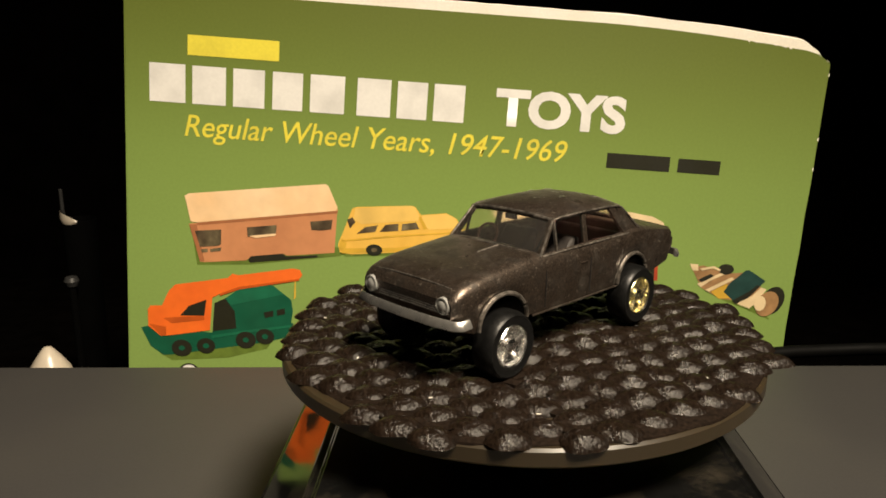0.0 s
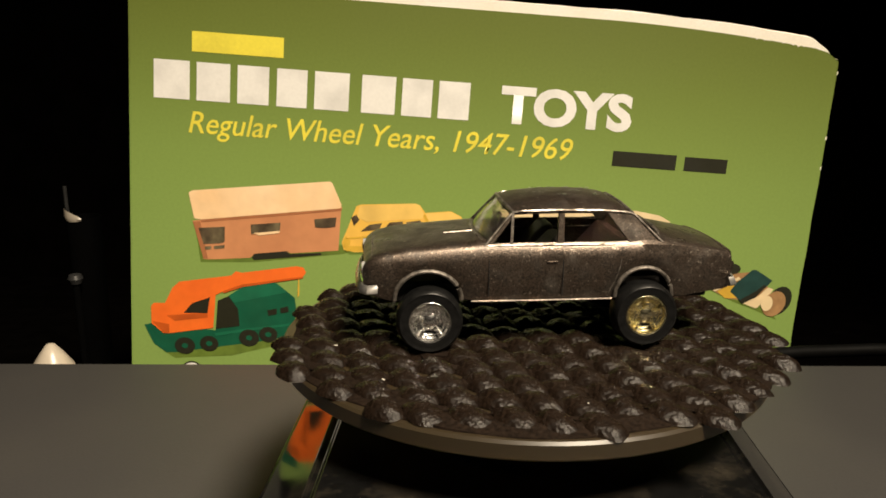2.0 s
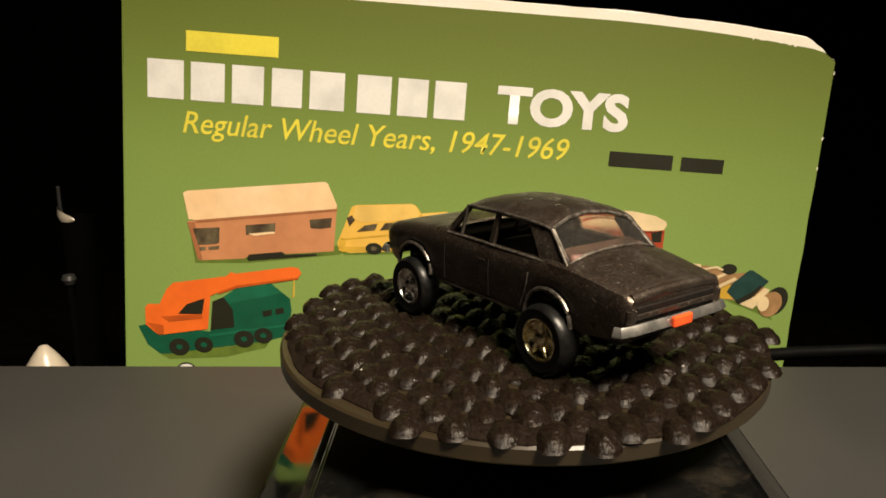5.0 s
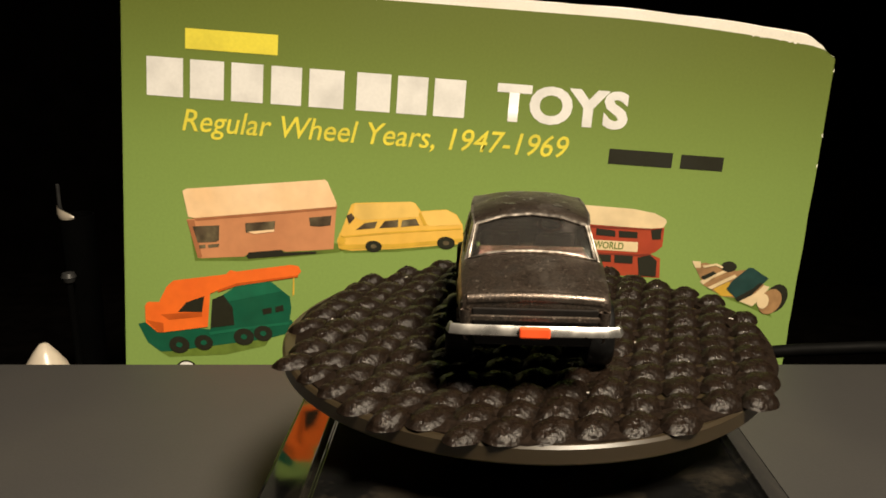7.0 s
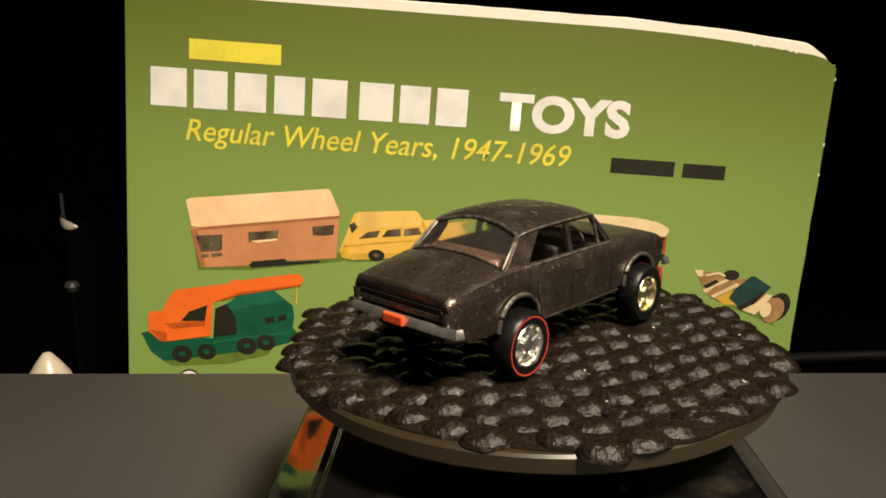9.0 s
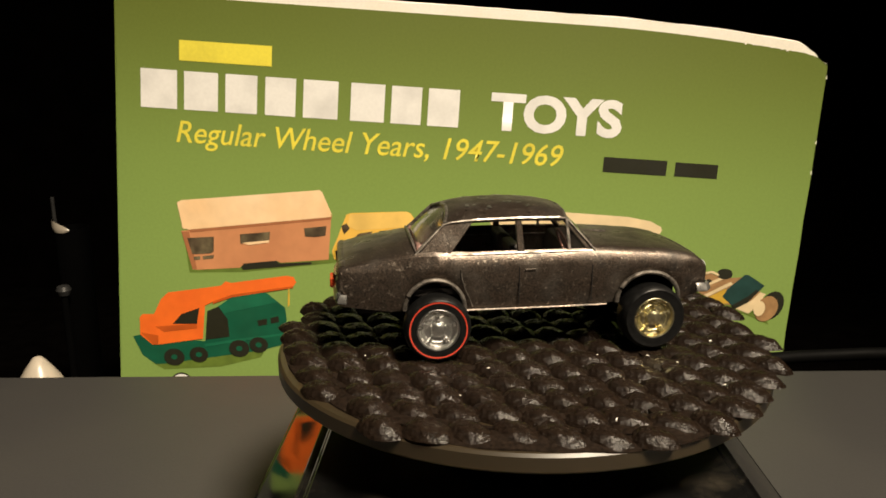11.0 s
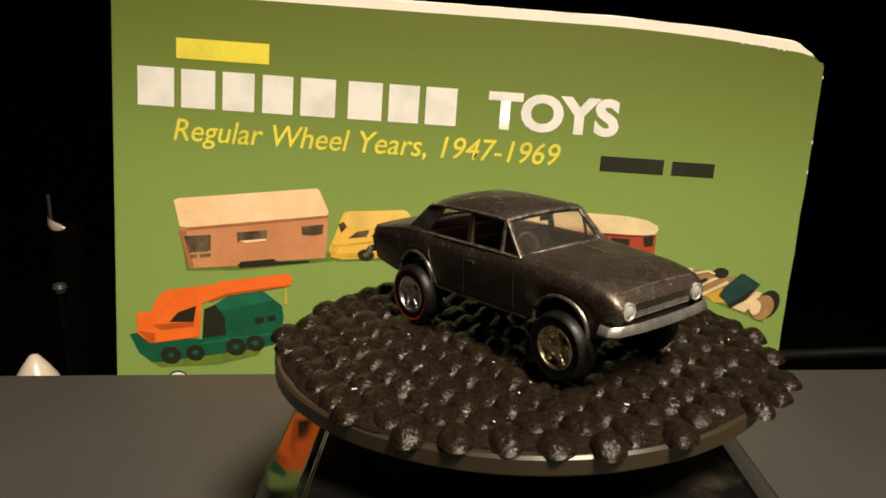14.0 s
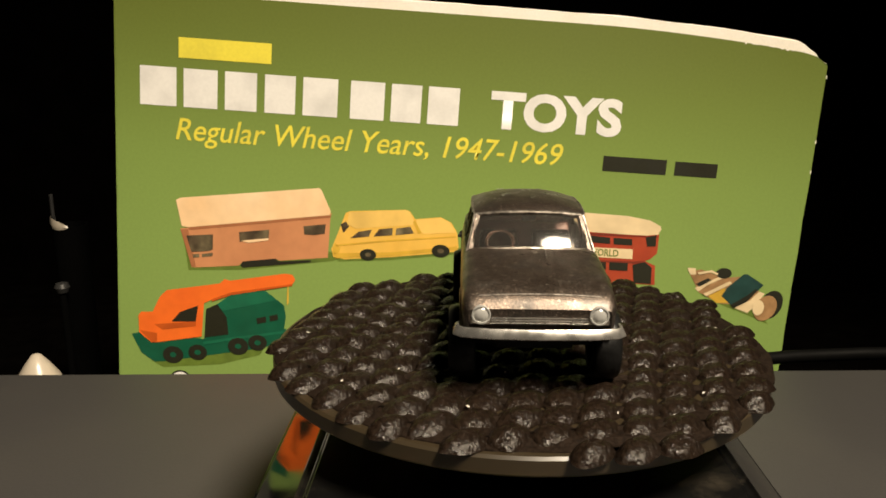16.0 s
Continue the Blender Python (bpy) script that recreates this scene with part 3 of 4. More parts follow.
def rubber_mat():
    """A round cut of open-weave grip mat: domed knobs in staggered rows on a net of strands."""
    m = empty("rubber_mat")
    tagged(m, "black ribbed rubber grip mat with domed knobs, cut roughly round", "rubber mat")
    rnd = random.Random(11)
    A, B_ = 5.5, 3.55
    knobs = []
    for kind in range(10):
        rows = []
        for k in range(9):
            q = 1 - k / 8.6
            h = max(0.0, 1 - q ** 2.2) ** 0.74
            ring = []
            for i in range(24):
                t = 2 * math.pi * i / 24
                cx, cy = q * math.cos(t), q * math.sin(t)
                n1 = 1 + 0.16 * noise.noise((1.4 * math.cos(t) + 9 * kind, 1.4 * math.sin(t), h))
                n2 = 0.4 * noise.noise((2.1 * cx, 2.1 * cy, 7.0 * kind)) + 0.2 * noise.noise((5.0 * cx, 5.0 * cy, 3.0 * kind))
                ring.append((4.6 * n1 * cx, 3.1 * n1 * cy, 1.95 * h + n2 * (0.15 + 0.85 * h)))
            rows.append(ring)
        bm = grid(rows, close=True)
        bm.verts.ensure_lookup_table()
        bm.faces.new(bm.verts[-24:])
        knobs.append(part("knob", bm, RUBBER, m, smooth=True))
    used = set()
    net = bmesh.new()
    cells = {}

    def inside(x, y):
        a = math.atan2(y - MAT_AT.y, x - MAT_AT.x)
        r = 47.3 + 0.6 * math.sin(3 * a + 0.6) + 0.5 * math.sin(7 * a + 2.0) + 0.4 * math.sin(13 * a)
        return math.hypot(x - MAT_AT.x, y - MAT_AT.y) < r

    turn = Matrix.Rotation(radians(1.0), 3, "Z")
    for i in range(-20, 21):
        for j in range(-32, 33):
            if (i + j) % 2:
                continue
            p = turn @ Vector((i * A, j * B_, 0))
            p.x += rnd.uniform(-0.2, 0.2)
            p.y += rnd.uniform(-0.2, 0.2)
            cells[i, j] = p
            if not inside(p.x, p.y):
                continue
            kind = rnd.randrange(10)
            ob = knobs[kind] if kind not in used else knobs[kind].copy()
            if kind in used:
                scene.collection.objects.link(ob)
            used.add(kind)
            s = rnd.uniform(0.92, 1.06) * (0.92 if (p - MAT_AT).length > 44.5 else 1.0)  # the cut edge takes part of the outer knobs
            press = min(min(1.0, 0.35 + 0.1 * max(0.0, math.hypot(p.x - x, p.y - y) - 1.5)) for x, y in FEET)
            ob.matrix_basis = Matrix.LocRotScale((p.x * MM, p.y * MM, 47.75 * MM), Euler((radians(rnd.uniform(-4, 4)), radians(rnd.uniform(-4, 4)), radians(1 + rnd.uniform(-6, 6)))), (s * rnd.uniform(0.95, 1.05), s, press * rnd.uniform(0.85, 1.1)))
    # strands: each diamond between four knobs has an open eye
    for (i, j), p in list(cells.items()):
        ring = [cells.get(k) for k in ((i, j), (i + 1, j + 1), (i, j + 2), (i - 1, j + 1))]
        if None in ring or not all(inside(*q.xy) for q in ring):
            continue
        c = sum(ring, Vector()) / 4
        top = [(q.x, q.y, 48.8) for q in ring]
        eye = [tuple((c + (q - c) * 0.62).xy) + (48.4,) for q in ring]
        low = [tuple((c + (q - c) * 0.62).xy) + (47.8,) for q in ring]
        rows = [[net.verts.new(q) for q in r] for r in (top, eye, low)]
        for a, b in zip(rows, rows[1:]):
            for k in range(4):
                net.faces.new((a[k], a[(k + 1) % 4], b[(k + 1) % 4], b[k]))
    # the cut rim
    rows = []
    for k in range(121):
        a = 2 * math.pi * k / 120
        r = 46.7 + 0.5 * math.sin(3 * a + 0.6) + 0.4 * math.sin(7 * a + 2.0) + 0.5 * noise.noise((6 * math.cos(a), 6 * math.sin(a), 2.0))
        lift = 0.5 * noise.noise((9 * math.cos(a), 9 * math.sin(a), 8.0))
        ca, sa = math.cos(a), math.sin(a)
        rows.append([(MAT_AT.x + q * ca, MAT_AT.y + q * sa, z) for q, z in ((40.5, 47.9), (40.8, 48.5), (r - 3.0, 48.6 + lift * 0.6), (r - 1.6, 48.2 + lift * 0.6), (r - 0.3, 47.9 + lift * 0.6), (r - 0.2, 47.5 + lift * 0.4), (40.5, 47.8))])
    grid(rows, net)
    bmesh.ops.remove_doubles(net, verts=net.verts, dist=0.01)
    lint = bmesh.new()
    for k in range(16):
        a, q = rnd.uniform(0, 2 * math.pi), 43 * math.sqrt(rnd.random())
        x, y, w, l, t = MAT_AT.x + q * math.cos(a), MAT_AT.y + q * math.sin(a), rnd.uniform(0.06, 0.12), rnd.uniform(0.12, 0.45), rnd.uniform(0, 3.14)
        z = 49.1 + rnd.uniform(-0.3, 1.0)
        ca, sa = math.cos(t), math.sin(t)
        hexa([(x + i * l * ca - j * w * sa, y + i * l * sa + j * w * ca, z + h) for h in (0, 0.1) for i, j in ((-1, -1), (1, -1), (1, 1), (-1, 1))], lint)
    tagged(part("lint", lint, PAPER, m, "pale specks of lint caught in the mat"), kind="stuff")
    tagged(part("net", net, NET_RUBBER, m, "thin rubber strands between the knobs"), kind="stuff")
    return m


# ---- the toy car (x ahead, y to its left, z up, millimetres above the mat) ----
AXLES = (18.7, -19.8)
STATIONS = [  # x, half width, height in the middle, height at the shoulder
    (31.4, 10.3, 14.9, 14.5), (30.6, 10.8, 15.8, 15.0), (29.5, 11.1, 16.6, 15.4), (27.5, 11.3, 17.3, 15.7), (22, 11.5, 18.3, 16.1), (16, 11.6, 18.9, 16.4),
    (10.5, 11.6, 19.4, 16.6), (4, 11.6, 19.5, 16.75), (-4.6, 11.6, 19.5, 16.8), (-13, 11.6, 19.5, 16.8), (-20, 11.5, 20.5, 16.85), (-24.5, 11.4, 20.2, 16.8),
    (-29, 11.2, 19.2, 16.5), (-33, 11.0, 18.2, 16.2), (-35.6, 10.7, 17.4, 15.9), (-36.4, 10.3, 16.7, 15.5)]


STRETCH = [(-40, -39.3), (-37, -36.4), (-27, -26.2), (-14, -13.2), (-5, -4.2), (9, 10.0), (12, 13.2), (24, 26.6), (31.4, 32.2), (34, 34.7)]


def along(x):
    """Where a station lies on the car, shifted by knots fitted to the camera's view."""
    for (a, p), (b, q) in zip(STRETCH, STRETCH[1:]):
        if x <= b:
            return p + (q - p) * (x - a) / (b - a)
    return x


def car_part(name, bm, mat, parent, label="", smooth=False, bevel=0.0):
    # length and width scaled to fit the camera's view
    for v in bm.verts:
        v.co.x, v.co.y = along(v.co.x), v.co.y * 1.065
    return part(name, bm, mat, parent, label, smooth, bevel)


def station(x):
    for a, b in zip(STATIONS, STATIONS[1:]):
        if a[0] >= x >= b[0]:
            k = (a[0] - x) / (a[0] - b[0])
            return [p + (q - p) * k for p, q in zip(a, b)]
    return list(STATIONS[0] if x > 0 else STATIONS[-1])


def sill(x):
    z = 8.4
    if x > 24:
        z = 8.4 + (x - 24) * 0.22
    if x < -27:
        z = 8.4 + (-27 - x) * 0.14
    for a in AXLES:
        d = abs(x - a)
        if d < 5.4:
            z = max(z, 8.8 + math.sqrt(29.16 - d * d))
    return z


def body_shell():
    xs = [31.4, 30.9, 30.2, 29, 27.5, 26]
    for a in AXLES:
        xs += [a + 5.4 * math.cos(math.pi * k / 18) for k in range(19)]
    xs += [10.5, 9, 7, 4, 0, -4.6, -9, -12, -13.5, -27.5, -29, -31, -33, -34.5, -35.6, -36.1, -36.4]
    xs = sorted(set(round(x, 3) for x in xs), reverse=True)
    bm = bmesh.new()
    rows = []
    for x in xs:
        _, w, zc, zs = station(x)
        zb = sill(x)
        f = min(1.0, max(0.0, (-12 - x) / 9))  # the boot lid is more crowned than the bonnet
        half = [(0.0, zc)] + [(q * w, zc - (d + f * e) * (zc - zs)) for q, d, e in ((0.35, 0.015, 0.045), (0.62, 0.06, 0.13), (0.80, 0.11, 0.23), (0.90, 0.21, 0.18), (0.962, 0.5, 0.05), (0.988, 1.0, 0))]
        side = [(w * (1.0 - 0.004 * k * k), zs - 0.6 + (zb - zs + 0.6) * k / 4) for k in range(5)]
        half += side
        half.append((w - 0.9, zb + 0.1))
        rows.append((x, half))
    sect = [[(x, -y, z) for y, z in reversed(h[1:])] + [(x, y, z) for y, z in h] for x, h in rows]
    n = len(sect[0])
    vs = [[bm.verts.new(p) for p in s] for s in sect]
    for i, (a, b) in enumerate(zip(vs, vs[1:])):
        xm = (xs[i] + xs[i + 1]) / 2
        for k in range(n - 1):
            ym = abs((sect[i][k][1] + sect[i][k + 1][1]) / 2)
            if -23.6 < xm < 9.0 and ym < 0.86 * 11.5 and sect[i][k][2] > 17.5:
                continue  # the cabin is open under the roof
            bm.faces.new((a[k], a[k + 1], b[k + 1], b[k]))
    # nose and tail panels, the nose undercut below its crease
    for row, dx in ((vs[0], -1.6), (vs[-1], 0.9)):
        low = [bm.verts.new((v.co.x + dx * min(1.0, max(0.0, (14.2 - 10.6) / 3.6)), v.co.y * 0.985, 10.4)) for v in row[4:-4]]
        up = row[4:-4]
        for k in range(len(up) - 1):
            bm.faces.new((up[k], up[k + 1], low[k + 1], low[k]))
    return bm


def bar(p0, p1, wide0, wide1, thick, bm=None):
    """A pillar: a flat tapered bar between two points, wide along x, thick along y."""
    (x0, y0, z0), (x1, y1, z1) = p0, p1
    s = 1 if y0 > 0 else -1
    t = thick * s
    return hexa([(x0 - wide0 / 2, y0 - t, z0), (x0 + wide0 / 2, y0 - t, z0), (x0 + wide0 / 2, y0, z0), (x0 - wide0 / 2, y0, z0),
                 (x1 - wide1 / 2, y1 - t, z1), (x1 + wide1 / 2, y1 - t, z1), (x1 + wide1 / 2, y1, z1), (x1 - wide1 / 2, y1, z1)], bm)


def roof_panel():
    top = []
    spec = [(4.5, 9.1, 24.2, 24.9, 0.7), (3.8, 9.25, 24.45, 25.4, 0.7), (1.5, 9.5, 24.6, 26.1, 0), (-3, 9.65, 24.7, 26.55, 0), (-8, 9.65, 24.7, 26.6, 0), (-12, 9.6, 24.6, 26.4, 0),
            (-14.8, 9.4, 24.4, 26.0, 0.5), (-16.6, 9.2, 24.1, 25.7, 1.2), (-17.4, 9.0, 23.8, 25.4, 1.5)]
    for x, w, ze, zc, bow in spec:
        r = []
        for k in range(-8, 9):
            u = k / 8
            r.append((x + bow * (1 - u * u), w * u, ze + (zc - ze) * (1 - abs(u) ** 2.6)))
        top.append(r)
    bm = grid(top)
    geo = bmesh.ops.extrude_face_region(bm, geom=bm.faces[:])
    for v in geo["geom"]:
        if isinstance(v, bmesh.types.BMVert):
            v.co.z -= 0.7
            v.co.y *= 0.97
    return bm


def pane_mesh(low, high, bow, crown, thick=0.35, belly=0.0):
    """A curved pane between a low and a high edge, each (x, half width, z); bow and crown: of the low and the high edge."""
    x_low = low[0]
    rows = []
    for k in range(13):
        u = -1 + k / 6
        q = 1 - u * u
        ends = [Vector((x + bow[i] * q, w * u, z + crown[i] * q)) for i, (x, w, z) in enumerate((low, high))]
        rows.append([tuple(ends[0].lerp(ends[1], f) + Vector((belly * 4 * f * (1 - f), 0, 0))) for f in (0, 0.25, 0.5, 0.75, 1)])
    bm = grid(rows)
    geo = bmesh.ops.extrude_face_region(bm, geom=bm.faces[:])
    s = -1 if x_low > 0 else 1
    for v in geo["geom"]:
        if isinstance(v, bmesh.types.BMVert):
            v.co.x += thick * s
    return bm


def wheel(name, car, x, side, z, rim_mat, line):
    w = empty(name, pose(x * MM, side * 10.45 * MM, z * MM))
    w.parent = car
    s = side
    prof = [(3.7, 3.2), (3.95, 3.55), (4.6, 3.62), (4.9, 3.6), (5.4, 3.72), (5.75, 3.4), (6.05, 2.4), (6.08, 1.6), (6.05, 0.3), (5.8, -0.5), (5.2, -0.8), (3.2, -0.8)]
    part("tyre", lathe([(r, h * s) for r, h in prof], 40), TYRE, w, smooth=True)
    prof = [(3.95, 3.35), (3.75, 3.6), (3.5, 3.5), (3.3, 2.7), (2.9, 2.5), (2.5, 2.9), (2.0, 2.6), (1.5, 2.65), (1.25, 3.3), (0.8, 3.55), (0.0, 3.6)]
    rim = part("rim", lathe([(r, h * s) for r, h in prof], 40), rim_mat, w, "shiny pressed metal rim", smooth=True)
    bm = bmesh.new()
    for k in range(5):
        a = 2 * math.pi * k / 5 + 0.3
        for r0 in (1.5, 2.2, 2.9):
            c = Vector((r0 * math.cos(a), 2.95 * s, r0 * math.sin(a)))
            q = Vector((-math.sin(a), 0, math.cos(a)))
            e = Vector((math.cos(a), 0, math.sin(a)))
            hh = Vector((0, 0.35 * s, 0))
            hexa([tuple(c - q * 0.42 - e * 0.33), tuple(c + q * 0.42 - e * 0.33), tuple(c + q * 0.42 + e * 0.33), tuple(c - q * 0.42 + e * 0.33),
                  tuple(c - q * 0.25 - e * 0.2 + hh), tuple(c + q * 0.25 - e * 0.2 + hh), tuple(c + q * 0.25 + e * 0.2 + hh), tuple(c - q * 0.25 + e * 0.2 + hh)], bm)
    ob = part("spokes", bm, rim_mat, rim)
    if line:
        part("red_line", lathe([(4.98, 3.68 * s), (5.24, 3.71 * s), (5.24, 3.6 * s), (4.98, 3.55 * s)], 48), RED_LINE, w, "thin red line on the tyre wall", smooth=True)


def arch_lip(a, s):
    pts = []
    for k in range(25):
        t = math.pi * k / 24
        x = a + 5.4 * math.cos(t)
        pts.append((x, s * (station(x)[1] * 0.965 + 0.18), 8.8 + 5.4 * math.sin(t)))
    return tube(pts, 0.42, 8)


def bumper_bar(points, outward):
    """A flat pressed bar along points, its outer face leaning back."""
    pts = [Vector(p) for p in points]
    rows = []
    for i, p in enumerate(pts):
        d = (pts[min(i + 1, len(pts) - 1)] - pts[max(i - 1, 0)]).normalized()
        a = d.cross(Vector((0, 0, 1))).normalized()
        if a.x * outward < 0 and abs(a.x) > 0.05 or abs(a.x) <= 0.05 and a.y * p.y < 0:
            a = -a
        rows.append([tuple(p + a * q + Vector((0, 0, h))) for q, h in ((-0.4, -0.75), (0.38, -0.8), (0.55, -0.62), (0.53, -0.38), (0.08, 0.62), (-0.1, 0.78), (-0.4, 0.72))])
    return grid(rows, close=True, cap=True)


def toy_car():
    c = empty("toy_car")
    tagged(c, "worn dark charcoal die-cast toy saloon car on the rubber mat", "toy car")
    body = car_part("body", body_shell(), PAINT, c, "worn metallic charcoal body", smooth=True)
    roof = car_part("roof", roof_panel(), PAINT, c, smooth=True)
    rnd = random.Random(8)
    bm = bmesh.new()
    for x, y in ((-2, 1.5), (-5.5, 4.2), (-5.5, -3.5), (-9, 0.5), (-12, 3.6), (-12.5, -4), (-9, -6), (-2.5, -5)):
        for k in range(5):
            px, py, w = x + rnd.uniform(-0.9, 0.9), y + rnd.uniform(-0.9, 0.9), rnd.uniform(0.2, 0.55)
            z = 24.68 + 1.92 * (1 - abs(py / 9.65) ** 2.6) + 0.08
            if px < -8:
                z -= 0.26 * ((-8 - px) / 5) * (1 - abs(py / 9.65) ** 2.6)
            if px > -3:
                z -= 0.1 * (px + 3)
            bm.faces.new([bm.verts.new((px + dx * w, py + dy * w, z)) for dx, dy in ((-1, -0.4), (0.3, -0.8), (1, 0.2), (-0.2, 0.9))])
    tagged(car_part("paint_chips", bm, SILVER, roof, "rubbed pale marks on the roof"), kind="stuff")
    for s in (1, -1):
        car_part("front_pillar", bar((8.9, s * 10.6, 18.2), (3.8, s * 9.2, 24.5), 1.2, 1.0, 0.9), PAINT, c, bevel=0.15)
        car_part("centre_pillar", bar((-4.1, s * 10.85, 18.2), (-4.5, s * 9.55, 24.6), 1.3, 1.1, 0.7), PAINT, c, bevel=0.15)
        car_part("vent_strut", bar((4.7, s * 10.9, 18.3), (4.3, s * 9.5, 24.5), 0.5, 0.45, 0.4), WORN, c, "thin worn strut of the vent window")
        bm = hexa([(-23.6, s * 10.0, 17.7), (-17.6, s * 10.2, 17.7), (-17.6, s * 10.9, 17.7), (-23.6, s * 10.5, 17.7),
                   (-17.6, s * 8.5, 24.0), (-12.4, s * 8.8, 24.5), (-12.4, s * 9.55, 24.5), (-17.6, s * 9.1, 23.9)])
        car_part("rear_pillar", bm, PAINT, c, bevel=0.2)
        # bare metal where the paint has rubbed off along the edges
        xs = [30.5 - k * 66.5 / 40 for k in range(41)]
        car_part("shoulder_edge", tube([(x, s * (station(x)[1] * 0.975), station(x)[3] + 0.02) for x in xs], 0.13, 5), WORN, body, "bare worn metal edge")
        car_part("window_sill_edge", tube([(8.9, s * 10.7, 18.5), (2, s * 10.9, 18.65), (-6, s * 10.95, 18.65), (-16, s * 10.85, 18.55), (-23, s * 10.55, 18.3)], 0.24, 6), WORN, body)
        car_part("gutter", tube([(9.4, s * 10.65, 18.5), (4.4, s * 9.25, 24.2), (2.8, s * 9.55, 24.55), (-4, s * 9.75, 24.7), (-12, s * 9.68, 24.55), (-16.4, s * 9.3, 24.1), (-17.9, s * 9.1, 23.7), (-23.4, s * 10.4, 18.4)], 0.24, 6), WORN, roof, "bare worn metal roof gutter")
        for a in AXLES:
            car_part("wheel_arch", arch_lip(a, s), WORN, body, "worn raised wheel arch lip", smooth=True)
        car_part("rear_door_seam", tube([(-15.2, s * 11.66, 16.0), (-15.0, s * 11.68, 14.4), (-14.4, s * 11.64, 12.4), (-13.6, s * 11.5, 10.6), (-13.0, s * 11.4, 9.0)], 0.11, 5), WORN, body, "worn rear door edge")
        for x in (8.7, -4.6):
            car_part("door_seam", tube([(x, s * 11.6, 16.1), (x, s * 11.64, 13), (x, s * 11.5, 9.3)], 0.09, 5), BASEPLATE, body)
        car_part("sill_edge", tube([(11.6, s * 11.2, 8.4), (0, s * 11.2, 8.35), (-14.5, s * 11.2, 8.4)], 0.2, 6), PAINT, body)
        car_part("door_handle", box(-3.6, -1.6, min(s * 11.45, s * 11.75), max(s * 11.45, s * 11.75), 15.4, 15.8), PAINT, body, bevel=0.1)
        # headlamps
        lamp = part("headlight", lathe([(0, 0.75), (0.65, 0.68), (1.05, 0.45), (1.2, 0.3), (1.3, 0.55), (1.47, 0.5), (1.52, 0.15), (1.52, -2.2), (0, -2.2)], 24), LENS, c, "round grey headlamp", smooth=True)
        lamp.matrix_basis = pose(31.9 * MM, s * 9.0 * MM, 13.9 * MM, 0, 0, -90)
        car_part("tail_fin", tube([(-34.6, s * 9.7, 11.4), (-35.5, s * 9.75, 12.0), (-36.1, s * 9.8, 13.2), (-36.2, s * 9.8, 14.6), (-35.8, s * 9.75, 15.5), (-34.6, s * 9.7, 16.1)], 0.82, 10), PAINT, c, "rounded tail fin", smooth=True)
    # bonnet ridge and boot seams
    car_part("bonnet_crease", tube([(29.2, y, 16.76 - 0.0042 * y * y) for y in (-8.8, -6, -3, 0, 3, 6, 8.8)], 0.2, 6), WORN, body, "bare metal edge of the bonnet")
    car_part("boot_edge", tube([(-35.6, y, 16.55 - 0.005 * y * y) for y in (-9.6, -6, -3, 0, 3, 6, 9.6)], 0.95, 12), PAINT, body, "rounded edge of the boot lid", smooth=True)
    car_part("bonnet_badge", tube([(15.5, 2.2, 18.98), (10.5, 2.2, 19.38)], 0.16, 5), WORN, body)
    car_part("windscreen", pane_mesh((8.9, 10.1, 18.5), (3.9, 8.9, 24.3), (1.2, 0.8), (0.7, 0.6), belly=0.5), PANE, c, "clear plastic windscreen", smooth=True)
    car_part("rear_window", pane_mesh((-22.2, 9.6, 18.9), (-17.2, 8.6, 23.8), (-0.3, 1.5), (1.5, 1.5), belly=-0.5), PANE, c, "clear plastic rear window", smooth=True)
    car_part("windscreen_frame", tube([(9.2, -10.4, 18.7), (10.1, -6, 19.25), (10.5, 0, 19.5), (10.1, 6, 19.25), (9.2, 10.4, 18.7)], 0.26, 6), WORN, c)
    car_part("windscreen_header", tube([(4.2, -9.0, 24.2), (4.9, -5, 24.75), (5.2, 0, 24.95), (4.9, 5, 24.75), (4.2, 9.0, 24.2)], 0.36, 8), WORN, c)
    car_part("rear_window_frame", tube([(-17.7, -8.7, 23.7), (-22.9, -9.8, 18.9), (-23.2, -7, 19.95), (-23.3, -4, 20.4), (-23.3, 0, 20.55), (-23.3, 4, 20.4), (-23.2, 7, 19.95), (-22.9, 9.8, 18.9), (-17.7, 8.7, 23.7)], 0.3, 6), WORN, c)
    car_part("rear_header", tube([(-17.7, -8.8, 23.75), (-16.7, -4.5, 24.95), (-16.2, 0, 25.3), (-16.7, 4.5, 24.95), (-17.7, 8.8, 23.75)], 0.38, 8), WORN, c)
    # grille
    g = car_part("grille", box(29.6, 30.8, -10.2, 10.2, 12.1, 14.3), WORN, c, "worn grey front panel with a dark slot", bevel=0.25)
    # a dark strip paints in the slot's shade, no slot is cut
    car_part("grille_slot_shade", box(30.5, 30.9, -7.2, 7.2, 13.45, 14.2), BASEPLATE, g, "dark strip for the shade of the grille slot")
    for z in (12.5, 12.9, 13.3):
        car_part("grille_bar", box(30.75, 30.95, -7.0, 7.0, z - 0.09, z + 0.09), SILVER, g)
    car_part("front_valance", box(26, 30.0, -10.2, 10.2, 10.2, 12.1), PAINT, c, bevel=0.4)
    # bumpers
    pts = [(28.0, -12.0, 11.2), (30.4, -12.0, 11.15), (31.6, -11.0, 11.15), (32.3, -7, 11.15), (32.6, 0, 11.15), (32.3, 7, 11.15), (31.6, 11.0, 11.15), (30.4, 12.0, 11.15), (28.0, 12.0, 11.2)]
    car_part("front_bumper", bumper_bar(pts, 1), SILVER, c, "worn silver front bumper", smooth=True)
